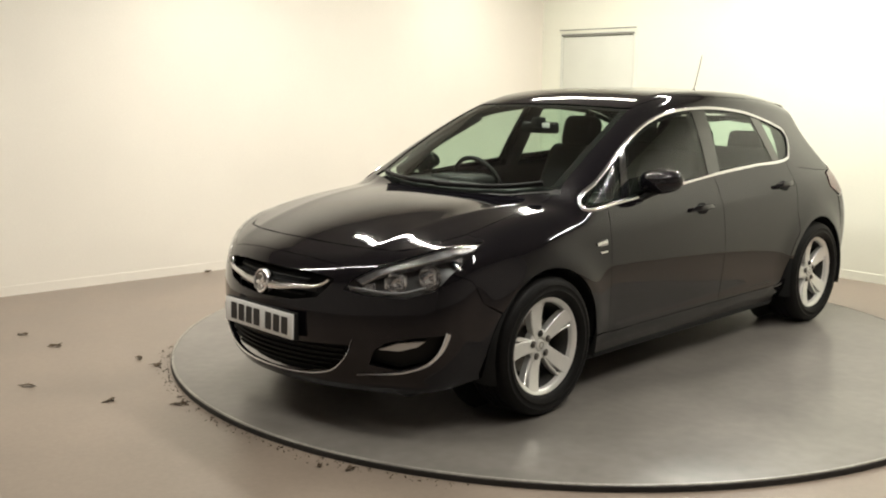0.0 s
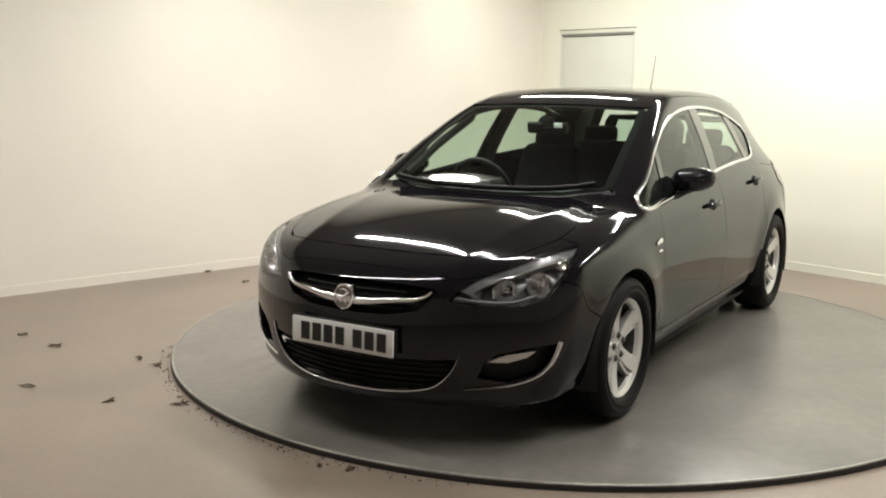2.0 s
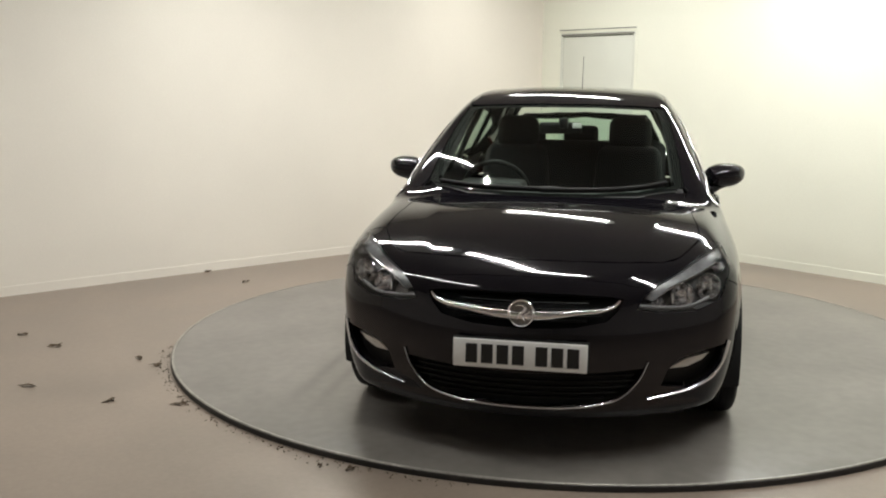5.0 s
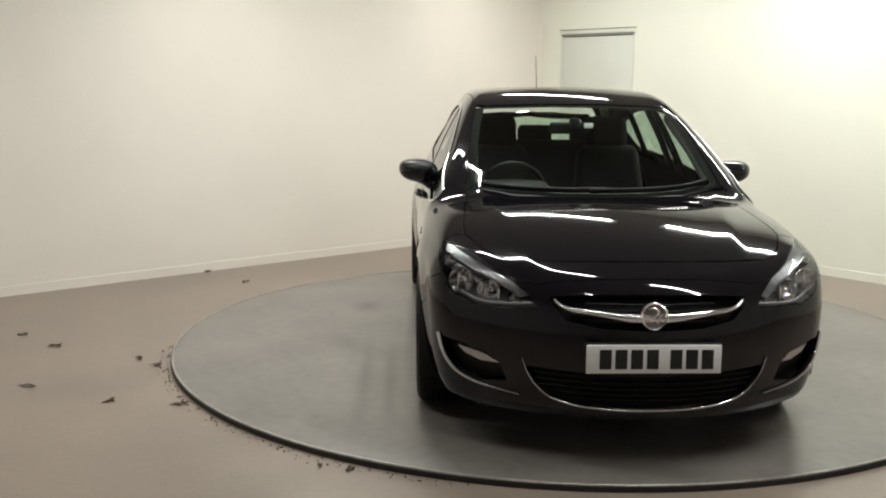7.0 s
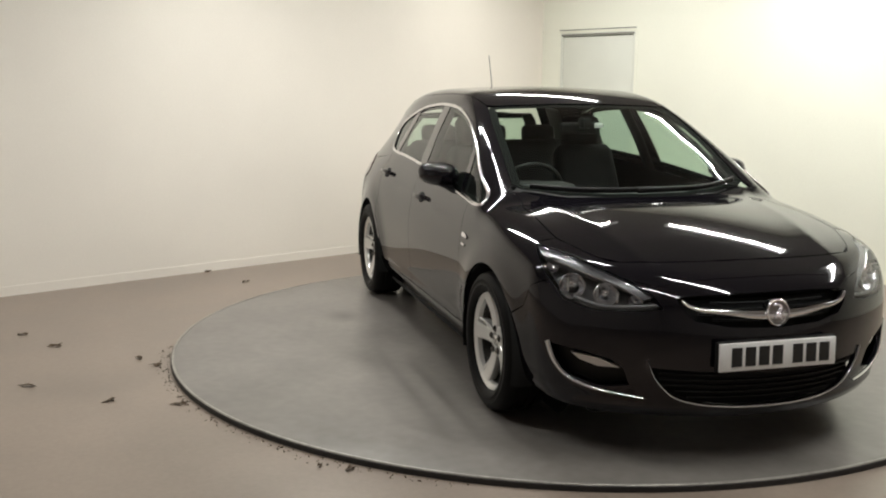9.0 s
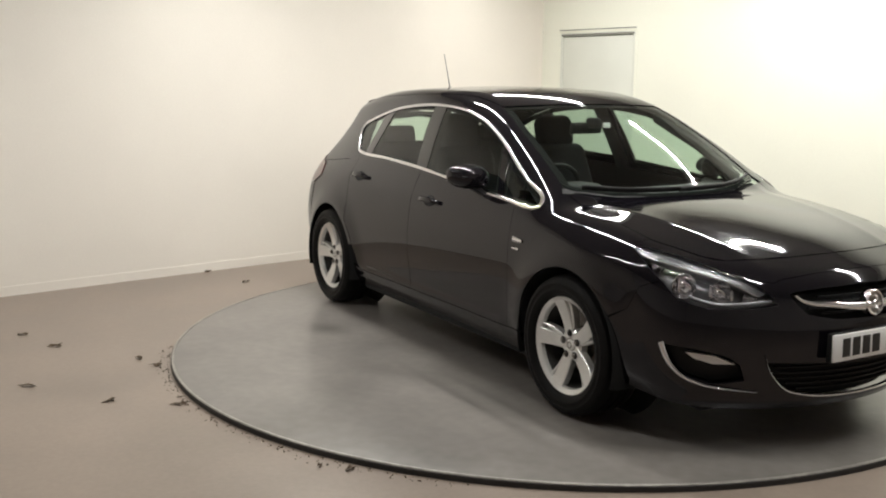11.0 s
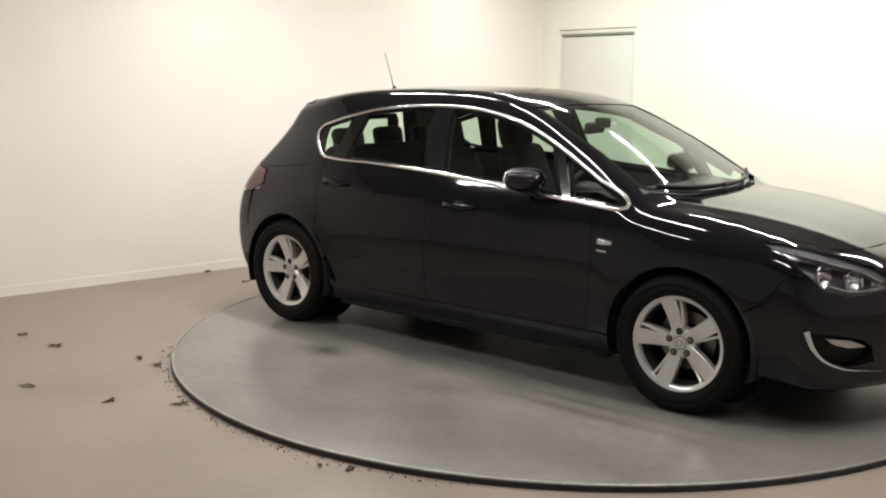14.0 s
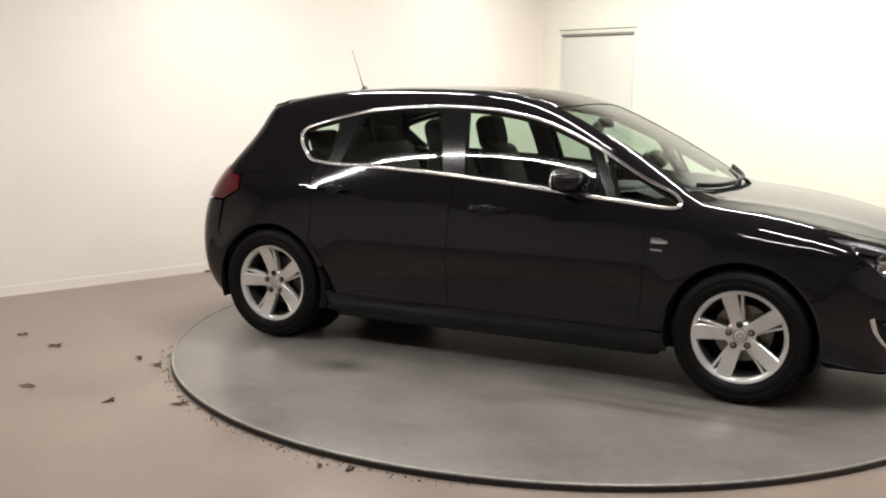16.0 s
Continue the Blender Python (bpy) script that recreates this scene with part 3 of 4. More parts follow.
    rw = skin_part("rear_window", sheet(rear_loop, TAIL_END, h=0.06, off=-0.004, fold=0.003), GLASS, car, "tinted rear window")
    rw.visible_shadow = False
    half = join(on_tail((0.0, 0.20), (0.4, 0.20), (0.62, 0.21)), on_side((-1.70, 0.22)), arc(-1.3425, 190, 150, 8), on_side((-1.745, 0.60), (-1.715, 0.79)), on_tail((0.62, 0.79), (0.545, 0.755), (0.505, 0.565), (0.0, 0.555)))
    skin_part("rear_bumper", sheet(join(half, flip(half[::-1])[1:-1]), TAIL_END, h=0.05), PAINT, car)

    # front bumper with its openings
    up = on_nose((0.0, 0.695), (0.2, 0.692), (0.33, 0.684), (0.385, 0.675), (0.365, 0.635), (0.325, 0.595), (0.2, 0.572), (0.0, 0.565))
    upper_open = join(up, flip(up[::-1])[1:-1])
    lowr = on_nose((0.0, 0.385), (0.3, 0.392), (0.47, 0.40), (0.462, 0.37), (0.44, 0.335), (0.395, 0.285), (0.32, 0.258), (0.2, 0.245), (0.0, 0.24))
    lower_open = join(lowr, flip(lowr[::-1])[1:-1])
    fog = NOSE_END.lift(NOSE_END.to(np.array([(1.90, 0.79, 0.462), (1.985, 0.71, 0.452), (2.06, 0.60, 0.425), (2.085, 0.555, 0.39), (2.09, 0.53, 0.325), (2.02, 0.63, 0.305), (1.955, 0.715, 0.338), (1.915, 0.775, 0.395)])))
    edge = join(on_nose((0.0, 0.745), (0.2, 0.742), (0.38, 0.728)), on_nose((0.43, 0.715)), lamp[4:-1], wing_front, arc(1.3425, 33, 2, 8), on_side((1.69, 0.245)), on_nose((0.60, 0.19), (0.4, 0.19), (0.0, 0.19)))
    skin_part("front_bumper", sheet(join(edge, flip(edge[::-1])[1:-1]), NOSE_END, [upper_open, lower_open, fog, flip(fog)], h=0.024, gap=0.001), PAINT, car, "black front bumper with chrome-edged openings")
    half = join(on_top((2.038, 0.0), (2.03, 0.2), (2.005, 0.40), (1.965, 0.53), (1.945, 0.565)), lamp[3:5], on_nose((0.43, 0.715), (0.38, 0.728), (0.2, 0.742), (0.0, 0.745)))
    skin_part("nose_panel", sheet(join(half, flip(half[::-1])[1:-1]), NOSE_END, h=0.024, gap=0.001), PAINT, car)

    # grilles: recessed dark back with slats
    for name, loop, deep, z0, z1, n, w in (("upper_grille", upper_open, 0.05, 0.585, 0.68, 4, 0.34), ("lower_grille", lower_open, 0.05, 0.262, 0.385, 5, 0.44)):
        g = skin_part(name, sheet(loop, NOSE_END, h=0.06, gap=-0.006, off=-deep, fold=0), VOID, car, "black slatted grille insert")
        for k in range(n):
            z = z0 + (z1 - z0) * (k + 0.5) / n
            ww = w * (1 - 0.25 * abs(2 * k / (n - 1) - 1)) if name == "upper_grille" else w - 0.16 * max(0, 0.33 - z) / 0.08
            run = on_nose(*[(y, z) for y in np.linspace(-ww, ww, 19)])
            nr = skin_normal(run)
            part("slat", sweep_bm(run - 0.022 * nr, nr, 0.009, 0.02, sides=6), SATIN_BLACK, g, angle=60)

    # chrome: grille wing, lower arc, fog arcs, window surround
    wing_bar = curve(on_nose((0.0, 0.613), (0.085, 0.615), (0.22, 0.629), (0.325, 0.641), (0.352, 0.652), (0.368, 0.668)), 26)
    wing_bar = join(flip(wing_bar[::-1])[:-1], wing_bar)
    wd = [0.012 + 0.022 * (1 - abs(k / 25 - 1)**1.6) for k in range(51)]
    bar("grille_bar", wing_bar, CHROME, car, wd, 0.022, lift=0.004, both=False, label="chrome winged grille bar")
    low_arc = curve(on_nose((0.0, 0.240), (0.1, 0.241), (0.2, 0.245), (0.30, 0.257), (0.385, 0.284), (0.44, 0.336), (0.465, 0.375), (0.485, 0.43)), 28)
    low_arc = join(flip(low_arc[::-1])[:-1], low_arc)
    bar("lower_chrome_strip", low_arc, CHROME, car, [0.004 + 0.007 * min(1, (27 - abs(k - 27)) / 14) for k in range(55)], 0.012, lift=0.004, both=False, label="thin chrome strip round the lower grille")
    fog_arc = curve(NOSE_END.lift(NOSE_END.to(np.array([(1.894, 0.797, 0.47), (1.911, 0.778, 0.405), (1.945, 0.731, 0.342), (1.994, 0.655, 0.305), (2.054, 0.562, 0.288), (2.10, 0.475, 0.279)]))), 26)
    bar("fog_chrome_strip", fog_arc, CHROME, car, [0.025 - 0.020 * (k / 25)**0.8 for k in range(26)], 0.014, lift=0.004, label="curved chrome strip under the fog lamp")
    surround = join(belt, tip, rise, rear_tip)
    closed = curve(join(surround, surround[:1]), 150)[:-1]
    bar("window_chrome_strip", closed, CHROME, car, 0.019, 0.012, closed=True, lift=0.002, label="bright chrome strip round the side windows")
    # fog lamps in dark pods
    for m in (1, -1):
        f = fog * np.array([1, m, 1])
        pod = skin_part("fog_lamp_pod", sheet(f, NOSE_END, h=0.05, gap=-0.004, off=-0.045, fold=0), SATIN_BLACK, car, "black fog lamp recess")
        reflect = NOSE_END.lift(NOSE_END.to(np.array([(1.955, 0.722, 0.432), (2.03, 0.632, 0.418), (2.078, 0.565, 0.386), (2.03, 0.64, 0.384), (1.985, 0.70, 0.405)]))) * np.array([1, m, 1])
        skin_part("fog_lamp", sheet(reflect, NOSE_END, h=0.03, gap=0, off=-0.02, fold=0.02), FOG_SILVER, pod, "clear fog lamp with silver reflector")

    # headlamps: lens, housing, reflectors
    for m in (1, -1):
        q = lamp * np.array([1, m, 1])
        house = skin_part("headlamp", sheet(q, NOSE_END, h=0.04, gap=-0.002, off=-0.075, fold=-0.07), LAMP_DARK, car, "clear wrap-around headlamp with chrome reflectors")
        lens = skin_part("lens", sheet(q, NOSE_END, h=0.04, gap=0.001, off=0.0, fold=0.004), LENS, house)
        lens.visible_shadow = False
        brow = curve(NOSE_END.lift(NOSE_END.to(np.array([(1.70, 0.745, 0.785), (1.80, 0.70, 0.765), (1.92, 0.635, 0.738), (2.04, 0.545, 0.70), (2.10, 0.49, 0.66)]))), 20) * np.array([1, m, 1])
        nr = skin_normal(brow)
        upper = join(q[:6], brow[::-2])
        upper = sheet(upper if m > 0 else flip(upper), NOSE_END, h=0.03, gap=0.001, off=-0.018, fold=0.03)
        skin_part("upper_panel", upper if m > 0 else mirrored(upper), LAMP_SILVER, house, "pale grey upper lamp panel")
        part("brow_strip", sweep_bm(brow - 0.015 * nr, nr, 0.006, 0.010), CHROME, house, angle=60)
        for cx, cy, cz, r in ((2.005, 0.60, 0.672, 0.048), (1.905, 0.695, 0.692, 0.052), (2.075, 0.51, 0.652, 0.03), (1.79, 0.73, 0.765, 0.03)):
            c = NOSE_END.lift(NOSE_END.to(np.array([(cx, cy * 1.0, cz)])))[0] * np.array([1, m, 1])
            nr = skin_normal(c[None])[0]
            way = Vector((0.93, 0.32 * m, 0.02)).normalized()
            b = lathe_bm([(r, 0.0), (r * 1.03, 0.002), (r * 1.0, 0.004), (r * 0.86, -0.014), (r * 0.6, -0.03), (r * 0.3, -0.038), (r * 0.28, -0.012), (r * 0.18, -0.004), (0.0005, -0.002)], 24, "z")
            bmesh.ops.transform(b, matrix=Matrix.Translation(Vector(c - 0.03 * nr)) @ way.to_track_quat("Z", "Y").to_matrix().to_4x4(), verts=b.verts)
            part("reflector", b, CHROME, house, angle=50)
        for k in (1, 4, 6):
            q = k / 8
            c = NOSE_END.lift(NOSE_END.to(np.array([(1.86 + 0.22 * q, 0.735 - 0.235 * q, 0.705 - 0.055 * q)])))[0] * np.array([1, m, 1])
            nr = skin_normal(c[None])[0]
            b = box_bm((0.016, 0.012, 0.062 - 0.02 * q), (0, 0, 0), 0.004)
            bmesh.ops.transform(b, matrix=Matrix.Translation(Vector(c - 0.036 * nr)) @ pose(0, 0, 0, 0, -8, 35 * m), verts=b.verts)
            part("reflector_facet", b, CHROME, house)
        side_q = NOSE_END.lift(NOSE_END.to(np.array([(2.135, 0.445, 0.645), (2.085, 0.535, 0.632), (2.01, 0.645, 0.63), (1.95, 0.715, 0.655)]))) * np.array([1, m, 1])
        nr = skin_normal(side_q)
        part("light_strip", sweep_bm(curve(side_q - 0.02 * nr, 14), np.repeat(nr[1:2], 14, 0), 0.016, 0.01), LAMP_DARK, house, angle=60)

    # emblem: a ring and a plain slanted shape
    c = Vector(on_nose((0.0, 0.623))[0])
    emblem = part("emblem", lathe_bm([(0.0425, 0.008), (0.044, 0.018), (0.049, 0.020), (0.053, 0.016), (0.055, 0.004), (0.053, -0.02)], 36, "z"), CHROME, car, "round chrome emblem")
    emblem.matrix_basis = Matrix.Translation(c) @ Vector((0.98, 0, 0.17)).to_track_quat("Z", "Y").to_matrix().to_4x4()
    part("emblem_disc", lathe_bm([(0.0005, 0.010), (0.044, 0.0095), (0.044, -0.01)], 32, "z"), DISC_STEEL, emblem, "dark grey emblem ground")
    # a plain curled shape in two strokes
    for pts in (((-0.022, 0.026), (0.004, 0.030), (0.016, 0.016), (0.004, 0.002), (-0.010, -0.008), (-0.014, -0.026)),
                ((0.032, 0.006), (0.018, -0.004), (0.008, -0.016), (0.016, -0.030))):
        run = curve([(x, y, 0.014) for x, y in pts], 14)
        part("emblem_shape", sweep_bm(run, [(0, 0, 1)] * 14, [0.006 + 0.009 * math.sin(math.pi * k / 13) for k in range(14)], 0.009), CHROME, emblem, angle=60)
    # number plate with plain bars in place of its characters
    plate_c = Vector(on_nose((0.0, 0.462))[0]) + Vector((0.017, 0, 0))
    plate = part("number_plate", box_bm((0.012, 0.52, 0.111), (0, 0, 0), 0.003), WHITE_PLATE, car, "white number plate with dark bars")
    plate.matrix_basis = Matrix.Translation(plate_c) @ pose(0, 0, 0, 0, -2, 0)
    y = -0.212
    for k in range(7):
        part("plate_bar", box_bm((0.002, 0.046, 0.076), (0.0075, y + 0.025, 0), 0.0006, 1), PLATE_BLACK, plate)
        y += 0.0605 if k != 3 else 0.0905
    part("plate_holder", box_bm((0.02, 0.53, 0.12), (plate_c.x - 0.017, 0, plate_c.z), 0.004), SATIN_BLACK, car)

    # wing badges, door handles
    for m in (1, -1):
        q = on_side((0.905, 0.757), (0.94, 0.755), (0.985, 0.752)) * np.array([1, m, 1])
        nr = skin_normal(q)
        part("wing_badge", sweep_bm(q + 0.002 * nr, nr, [0.030, 0.028, 0.016], 0.010), CHROME, car, "small chrome wing badge")
        q = on_side((0.905, 0.712), (0.935, 0.711), (0.96, 0.71)) * np.array([1, m, 1])
        nr = skin_normal(q)
        part("wing_badge", sweep_bm(q + 0.001 * nr, nr, 0.012, 0.006), CHROME, car)
        for x0, z0, door in ((0.035, 0.845, front_door[0 if m > 0 else 1]), (-0.925, 0.905, rear_door[0 if m > 0 else 1])):
            q = on_side(*[(x0 + d, z0 - 0.003 * d) for d in (-0.105, -0.09, -0.05, 0.0, 0.05, 0.09, 0.105)]) * np.array([1, m, 1])
            nr = skin_normal(q)
            lift = np.array([0.006, 0.024, 0.034, 0.036, 0.034, 0.024, 0.006])[:, None]
            part("door_handle", sweep_bm(q + lift * nr, nr, [0.022, 0.028, 0.03, 0.03, 0.03, 0.028, 0.022], 0.018), PAINT, door, "body-coloured grab handle")
            # flat black oval on the door, painted shade of the hollow behind the grip
            ring = on_side(*[(x0 - 0.01 + 0.055 * math.cos(a), z0 + 0.030 * math.sin(a)) for a in np.linspace(0, 2 * math.pi, 20, endpoint=False)]) * np.array([1, m, 1])
            s = sheet(ring if m > 0 else flip(ring), BARREL, h=0.02, gap=0, off=0.003, fold=0.004)
            skin_part("handle_shade", s if m > 0 else mirrored(s), VOID, door)

    # mirrors
    for m in (1, -1):
        bm = bmesh.new()
        bmesh.ops.create_uvsphere(bm, u_segments=28, v_segments=18, radius=1)
        for v in bm.verts:
            x, y, z = v.co
            x = x * (1.0 if x > 0 else 0.55)
            flat = (abs(y)**0.7) * (1 if y > 0 else -1)
            tall = (abs(z)**0.75) * (1 if z > 0 else -1)
            v.co = (0.095 * x + 0.02 * (1 - y), 0.108 * flat, 0.064 * tall * (1.0 - 0.16 * max(0, y)) + 0.010 * y)
        mir = part("door_mirror", bm, PAINT, car, "gloss black door mirror")
        mir.matrix_basis = pose(0.455, m * 0.875, 1.022, 0, 0, 0) @ Matrix.Diagonal((1, m, 1, 1))
        g = lathe_bm([(0.001, 0.0), (0.06, 0.0), (0.066, 0.004), (0.066, 0.010)], 32, "z")
        bmesh.ops.scale(g, vec=(0.82, 1.35, 1), verts=g.verts)
        bmesh.ops.transform(g, matrix=pose(-0.034, 0.0, 0.0, 0, -90, 0), verts=g.verts)
        part("mirror_glass", g, CHROME, mir, "mirror glass")
        arm = sweep_bm([(0.08, -0.10, -0.095), (0.065, -0.075, -0.085), (0.045, -0.04, -0.062), (0.03, -0.01, -0.05)], [(0, 0, 1)] * 4, [0.12, 0.09, 0.075, 0.08], 0.035, sides=10)
        part("mirror_foot", arm, SATIN_BLACK, mir)
        part("repeater", box_bm((0.012, 0.085, 0.010), (0.098, 0.03, 0.005), 0.004), SATIN_BLACK, mir)

    # wipers, antenna
    for pts in (((1.175, -0.05), (1.165, 0.12), (1.135, 0.30), (1.085, 0.45), (1.03, 0.56)), ((1.055, -0.57), (1.105, -0.43), (1.145, -0.27), (1.165, -0.1), (1.16, 0.04))):
        pts = [(x - 0.012, y) for x, y in pts]
        q = on_top(*pts)
        nr = skin_normal(q)
        wiper = part("wiper", sweep_bm(curve(q + 0.022 * nr, 16), np.repeat(nr[2:3], 16, 0), 0.017, 0.014), SATIN_BLACK, car, "black wiper arm")
        part("wiper_blade", sweep_bm(curve(q + 0.008 * nr, 16), np.repeat(nr[2:3], 16, 0), 0.008, 0.016), SATIN_BLACK, wiper)
    root = on_top((-1.215, 0.0))[0]
    ant = part("antenna_base", lathe_bm([(0.001, 0.03), (0.010, 0.028), (0.016, 0.016), (0.030, 0.006), (0.034, -0.006)], 20, "z"), SATIN_BLACK, car)
    ant.matrix_basis = pose(*root)
    tilt = Vector((-0.33, 0, 0.94))
    part("antenna_rod", sweep_bm([tilt * k for k in (0.02, 0.08, 0.081, 0.27)], [(0, 1, 0)] * 4, [0.009, 0.008, 0.0045, 0.003], 0.005, sides=6), SATIN_BLACK, ant, "thin roof antenna")

    # wheels, arch liners, underbody
    for ax in AXLES:
        for side in (1, -1):
            build_wheel(car, ax, side)
            bm = bmesh.new()
            prev = None
            for k in range(25):
                a = radians(-18 + 216 * k / 24)
                c, s = math.cos(a), math.sin(a)
                ring = [bm.verts.new((ax + r * c, side * yy, max(0.16, HUB + r * s))) for r, yy in ((0.358, 0.885), (0.372, 0.86), (0.385, 0.60))]
                if prev:
                    for i in range(2):
                        bm.faces.new((prev[i], prev[i + 1], ring[i + 1], ring[i]))
                prev = ring
            part("arch_liner", bm, VOID, car)
            b = lathe_bm([(0.38, 0.0), (0.0005, 0.0)], 32)
            bmesh.ops.translate(b, vec=(ax, side * 0.58, HUB + 0.02), verts=b.verts)
            part("arch_back", b, VOID, car)
    # underbody made low and wide to keep light off the deck below
    part("underbody", box_bm((3.75, 1.16, 0.13), (0.03, 0, 0.220), 0.03), VOID, car)
    part("underbody", box_bm((1.90, 1.60, 0.13), (0.0, 0, 0.225), 0.03), VOID, car)
    # unseen box added under the nose to darken the deck there
    part("under_nose_blocker", box_bm((0.30, 1.30, 0.10), (1.84, 0, 0.215), 0.03), VOID, car)
    part("engine_block", box_bm((0.9, 1.1, 0.45), (1.42, 0, 0.48), 0.05), VOID, car)
    part("boot_floor", box_bm((0.95, 1.0, 0.30), (-1.45, 0, 0.43), 0.05), VOID, car)
    build_cabin(car)
    return car


def cushion(size, bulge=0.03, seg=5):
    """A padded block with rounded edges and a bulging face."""
    bm = bmesh.new()
    bmesh.ops.create_cube(bm, size=1)
    bmesh.ops.scale(bm, vec=size, verts=bm.verts)
    bmesh.ops.bevel(bm, geom=bm.edges[:], offset=min(size) * 0.44, segments=seg, profile=0.5, affect="EDGES")
    return bm


def build_cabin(car):
    """Seats, dashboard, steering wheel, linings."""
    part("cabin_floor", box_bm((2.3, 1.38, 0.06), (-0.15, 0, 0.30), 0.01), TRIM, car)
    for m in (1, -1):
        inner = join(on_side((0.84, 0.33), (0.86, 0.915)), on_side((0.3, 0.965), (-0.7, 1.03), (-1.1, 1.045), (-1.12, 0.33)))
        s = sheet(inner, BARREL, h=0.08, gap=0, off=-0.06, fold=0)
        skin_part("door_lining", s if m > 0 else mirrored(s), TRIM, car)
    # headlining under the roof
    half = join(on_top((0.27, 0.0), (0.25, 0.5), (-0.4, 0.53), (-1.0, 0.52), (-1.40, 0.47), (-1.44, 0.0)))
    skin_part("headlining", sheet(join(half, flip(half[::-1])[1:-1]), BARREL, h=0.09, gap=0, off=-0.035, fold=0), LINING, car)
    # dashboard
    bm = bmesh.new()
    prof = [(1.16, 0.60), (1.16, 0.955), (1.06, 0.985), (0.92, 0.975), (0.72, 0.945), (0.60, 0.90), (0.56, 0.83), (0.62, 0.72), (0.74, 0.56)]
    rows = [[bm.verts.new((x - 0.30 * (y / 0.7)**2 * (1 if x > 0.9 else 0.3), y * 0.94, z - 0.02 * (y / 0.7)**2)) for x, z in prof] for y in np.linspace(-0.69, 0.69, 15)]
    for a, b in zip(rows, rows[1:]):
        for i in range(len(prof) - 1):
            bm.faces.new((a[i], a[i + 1], b[i + 1], b[i]))
    dash = part("dashboard", bm, TRIM, car, "dark grey dashboard")
    b = box_bm((0.20, 0.36, 0.07), (0.64, -0.36, 0.945), 0.03, 3)
    part("instrument_hood", b, TRIM, dash)
    part("centre_console", box_bm((0.9, 0.24, 0.34), (0.2, 0, 0.46), 0.05, 3), TRIM, car)
    # steering wheel, right-hand drive
    tw = pose(0.50, -0.36, 0.90, 0, -68, 0)
    ring = []
    sw = bmesh.new()
    for i in range(40):
        a = 2 * math.pi * i / 40
        ring.append([sw.verts.new(((0.185 + 0.014 * math.cos(q)) * math.cos(a), (0.185 + 0.014 * math.cos(q)) * math.sin(a), 0.014 * math.sin(q))) for q in (2 * math.pi * k / 8 for k in range(8))])
    for i in range(40):
        a, b = ring[i], ring[(i + 1) % 40]
        for k in range(8):
            sw.faces.new((a[k], a[(k + 1) % 8], b[(k + 1) % 8], b[k]))
    wheel = part("steering_wheel", sw, SATIN_BLACK, car, "black three-spoke steering wheel")
    wheel.matrix_basis = tw
    part("steering_hub", box_bm((0.16, 0.15, 0.05), (0, 0, 0.01), 0.02), SATIN_BLACK, wheel)
    for a in (90, -90, 180):
        part("steering_spoke", box_bm((0.12, 0.035, 0.016), (0.12, 0, 0), 0.006, turn=None), SATIN_BLACK, wheel).matrix_basis = pose(0, 0, 0, 0, 0, a)
    # front seats
    for y in (0.36, -0.36):
        b = cushion((0.52, 0.50, 0.17))
        bmesh.ops.transform(b, matrix=pose(0.0, y, 0.53, 0, -8, 0), verts=b.verts)
        seat = part("front_seat", b, CLOTH, car, "dark cloth front seat")
        b = cushion((0.15, 0.50, 0.64))
        for v in b.verts:
            v.co.y *= 1.0 - 0.25 * max(0, v.co.z) / 0.32
        bmesh.ops.transform(b, matrix=pose(-0.335, y, 0.81, 0, -20, 0), verts=b.verts)
        part("seat_back", b, CLOTH, seat)
        b = cushion((0.13, 0.27, 0.22))
        for v in b.verts:
            v.co.y *= 1.0 - 0.9 * abs(v.co.z)**1.5
        bmesh.ops.transform(b, matrix=pose(-0.47, y, 1.19, 0, -14, 0), verts=b.verts)
        part("headrest", b, CLOTH, seat)
        for d in (-0.06, 0.06):
            part("headrest_post", sweep_bm([(-0.43, y + d, 1.06), (-0.465, y + d, 1.16)], [(1, 0, 0)] * 2, 0.012, 0.012), CHROME, seat)
    # rear bench
    b = cushion((0.48, 1.24, 0.17))
    bmesh.ops.transform(b, matrix=pose(-0.86, 0, 0.55, 0, -8, 0), verts=b.verts)
    bench = part("rear_bench", b, CLOTH, car, "dark cloth rear bench")
    b = cushion((0.16, 1.22, 0.60))
    bmesh.ops.transform(b, matrix=pose(-1.14, 0, 0.82, 0, -22, 0), verts=b.verts)
    part("bench_back", b, CLOTH, bench)
    for y in (-0.38, 0.0, 0.38):
        b = cushion((0.09, 0.25, 0.13))
        bmesh.ops.transform(b, matrix=pose(-1.275, y, 1.145, 0, -14, 0), verts=b.verts)
        part("rear_headrest", b, CLOTH, bench)
    part("parcel_shelf", box_bm((0.42, 1.10, 0.02), (-1.52, 0, 0.965), 0.006), TRIM, car)
    # inner mirror and sensor pod
    b = cushion((0.035, 0.24, 0.065))
    bmesh.ops.transform(b, matrix=pose(0.36, -0.02, 1.255, 0, 8, 8), verts=b.verts)
    inner = part("inner_mirror", b, SATIN_BLACK, car, "black interior mirror")
    part("mirror_stalk", box_bm((0.09, 0.05, 0.06), (0.40, 0, 1.285), 0.015, 2), SATIN_BLACK, inner)
    part("mirror_sensor", box_bm((0.012, 0.05, 0.028), (0.425, 0.075, 1.272), 0.004), FIXTURE, inner, "small white sensor tag")
    # inner pillars
    for m in (1, -1):
        q = np.array([(0.93, 0.60, 1.0), (0.62, 0.575, 1.165), (0.30, 0.545, 1.305)]) * np.array([1, m, 1])
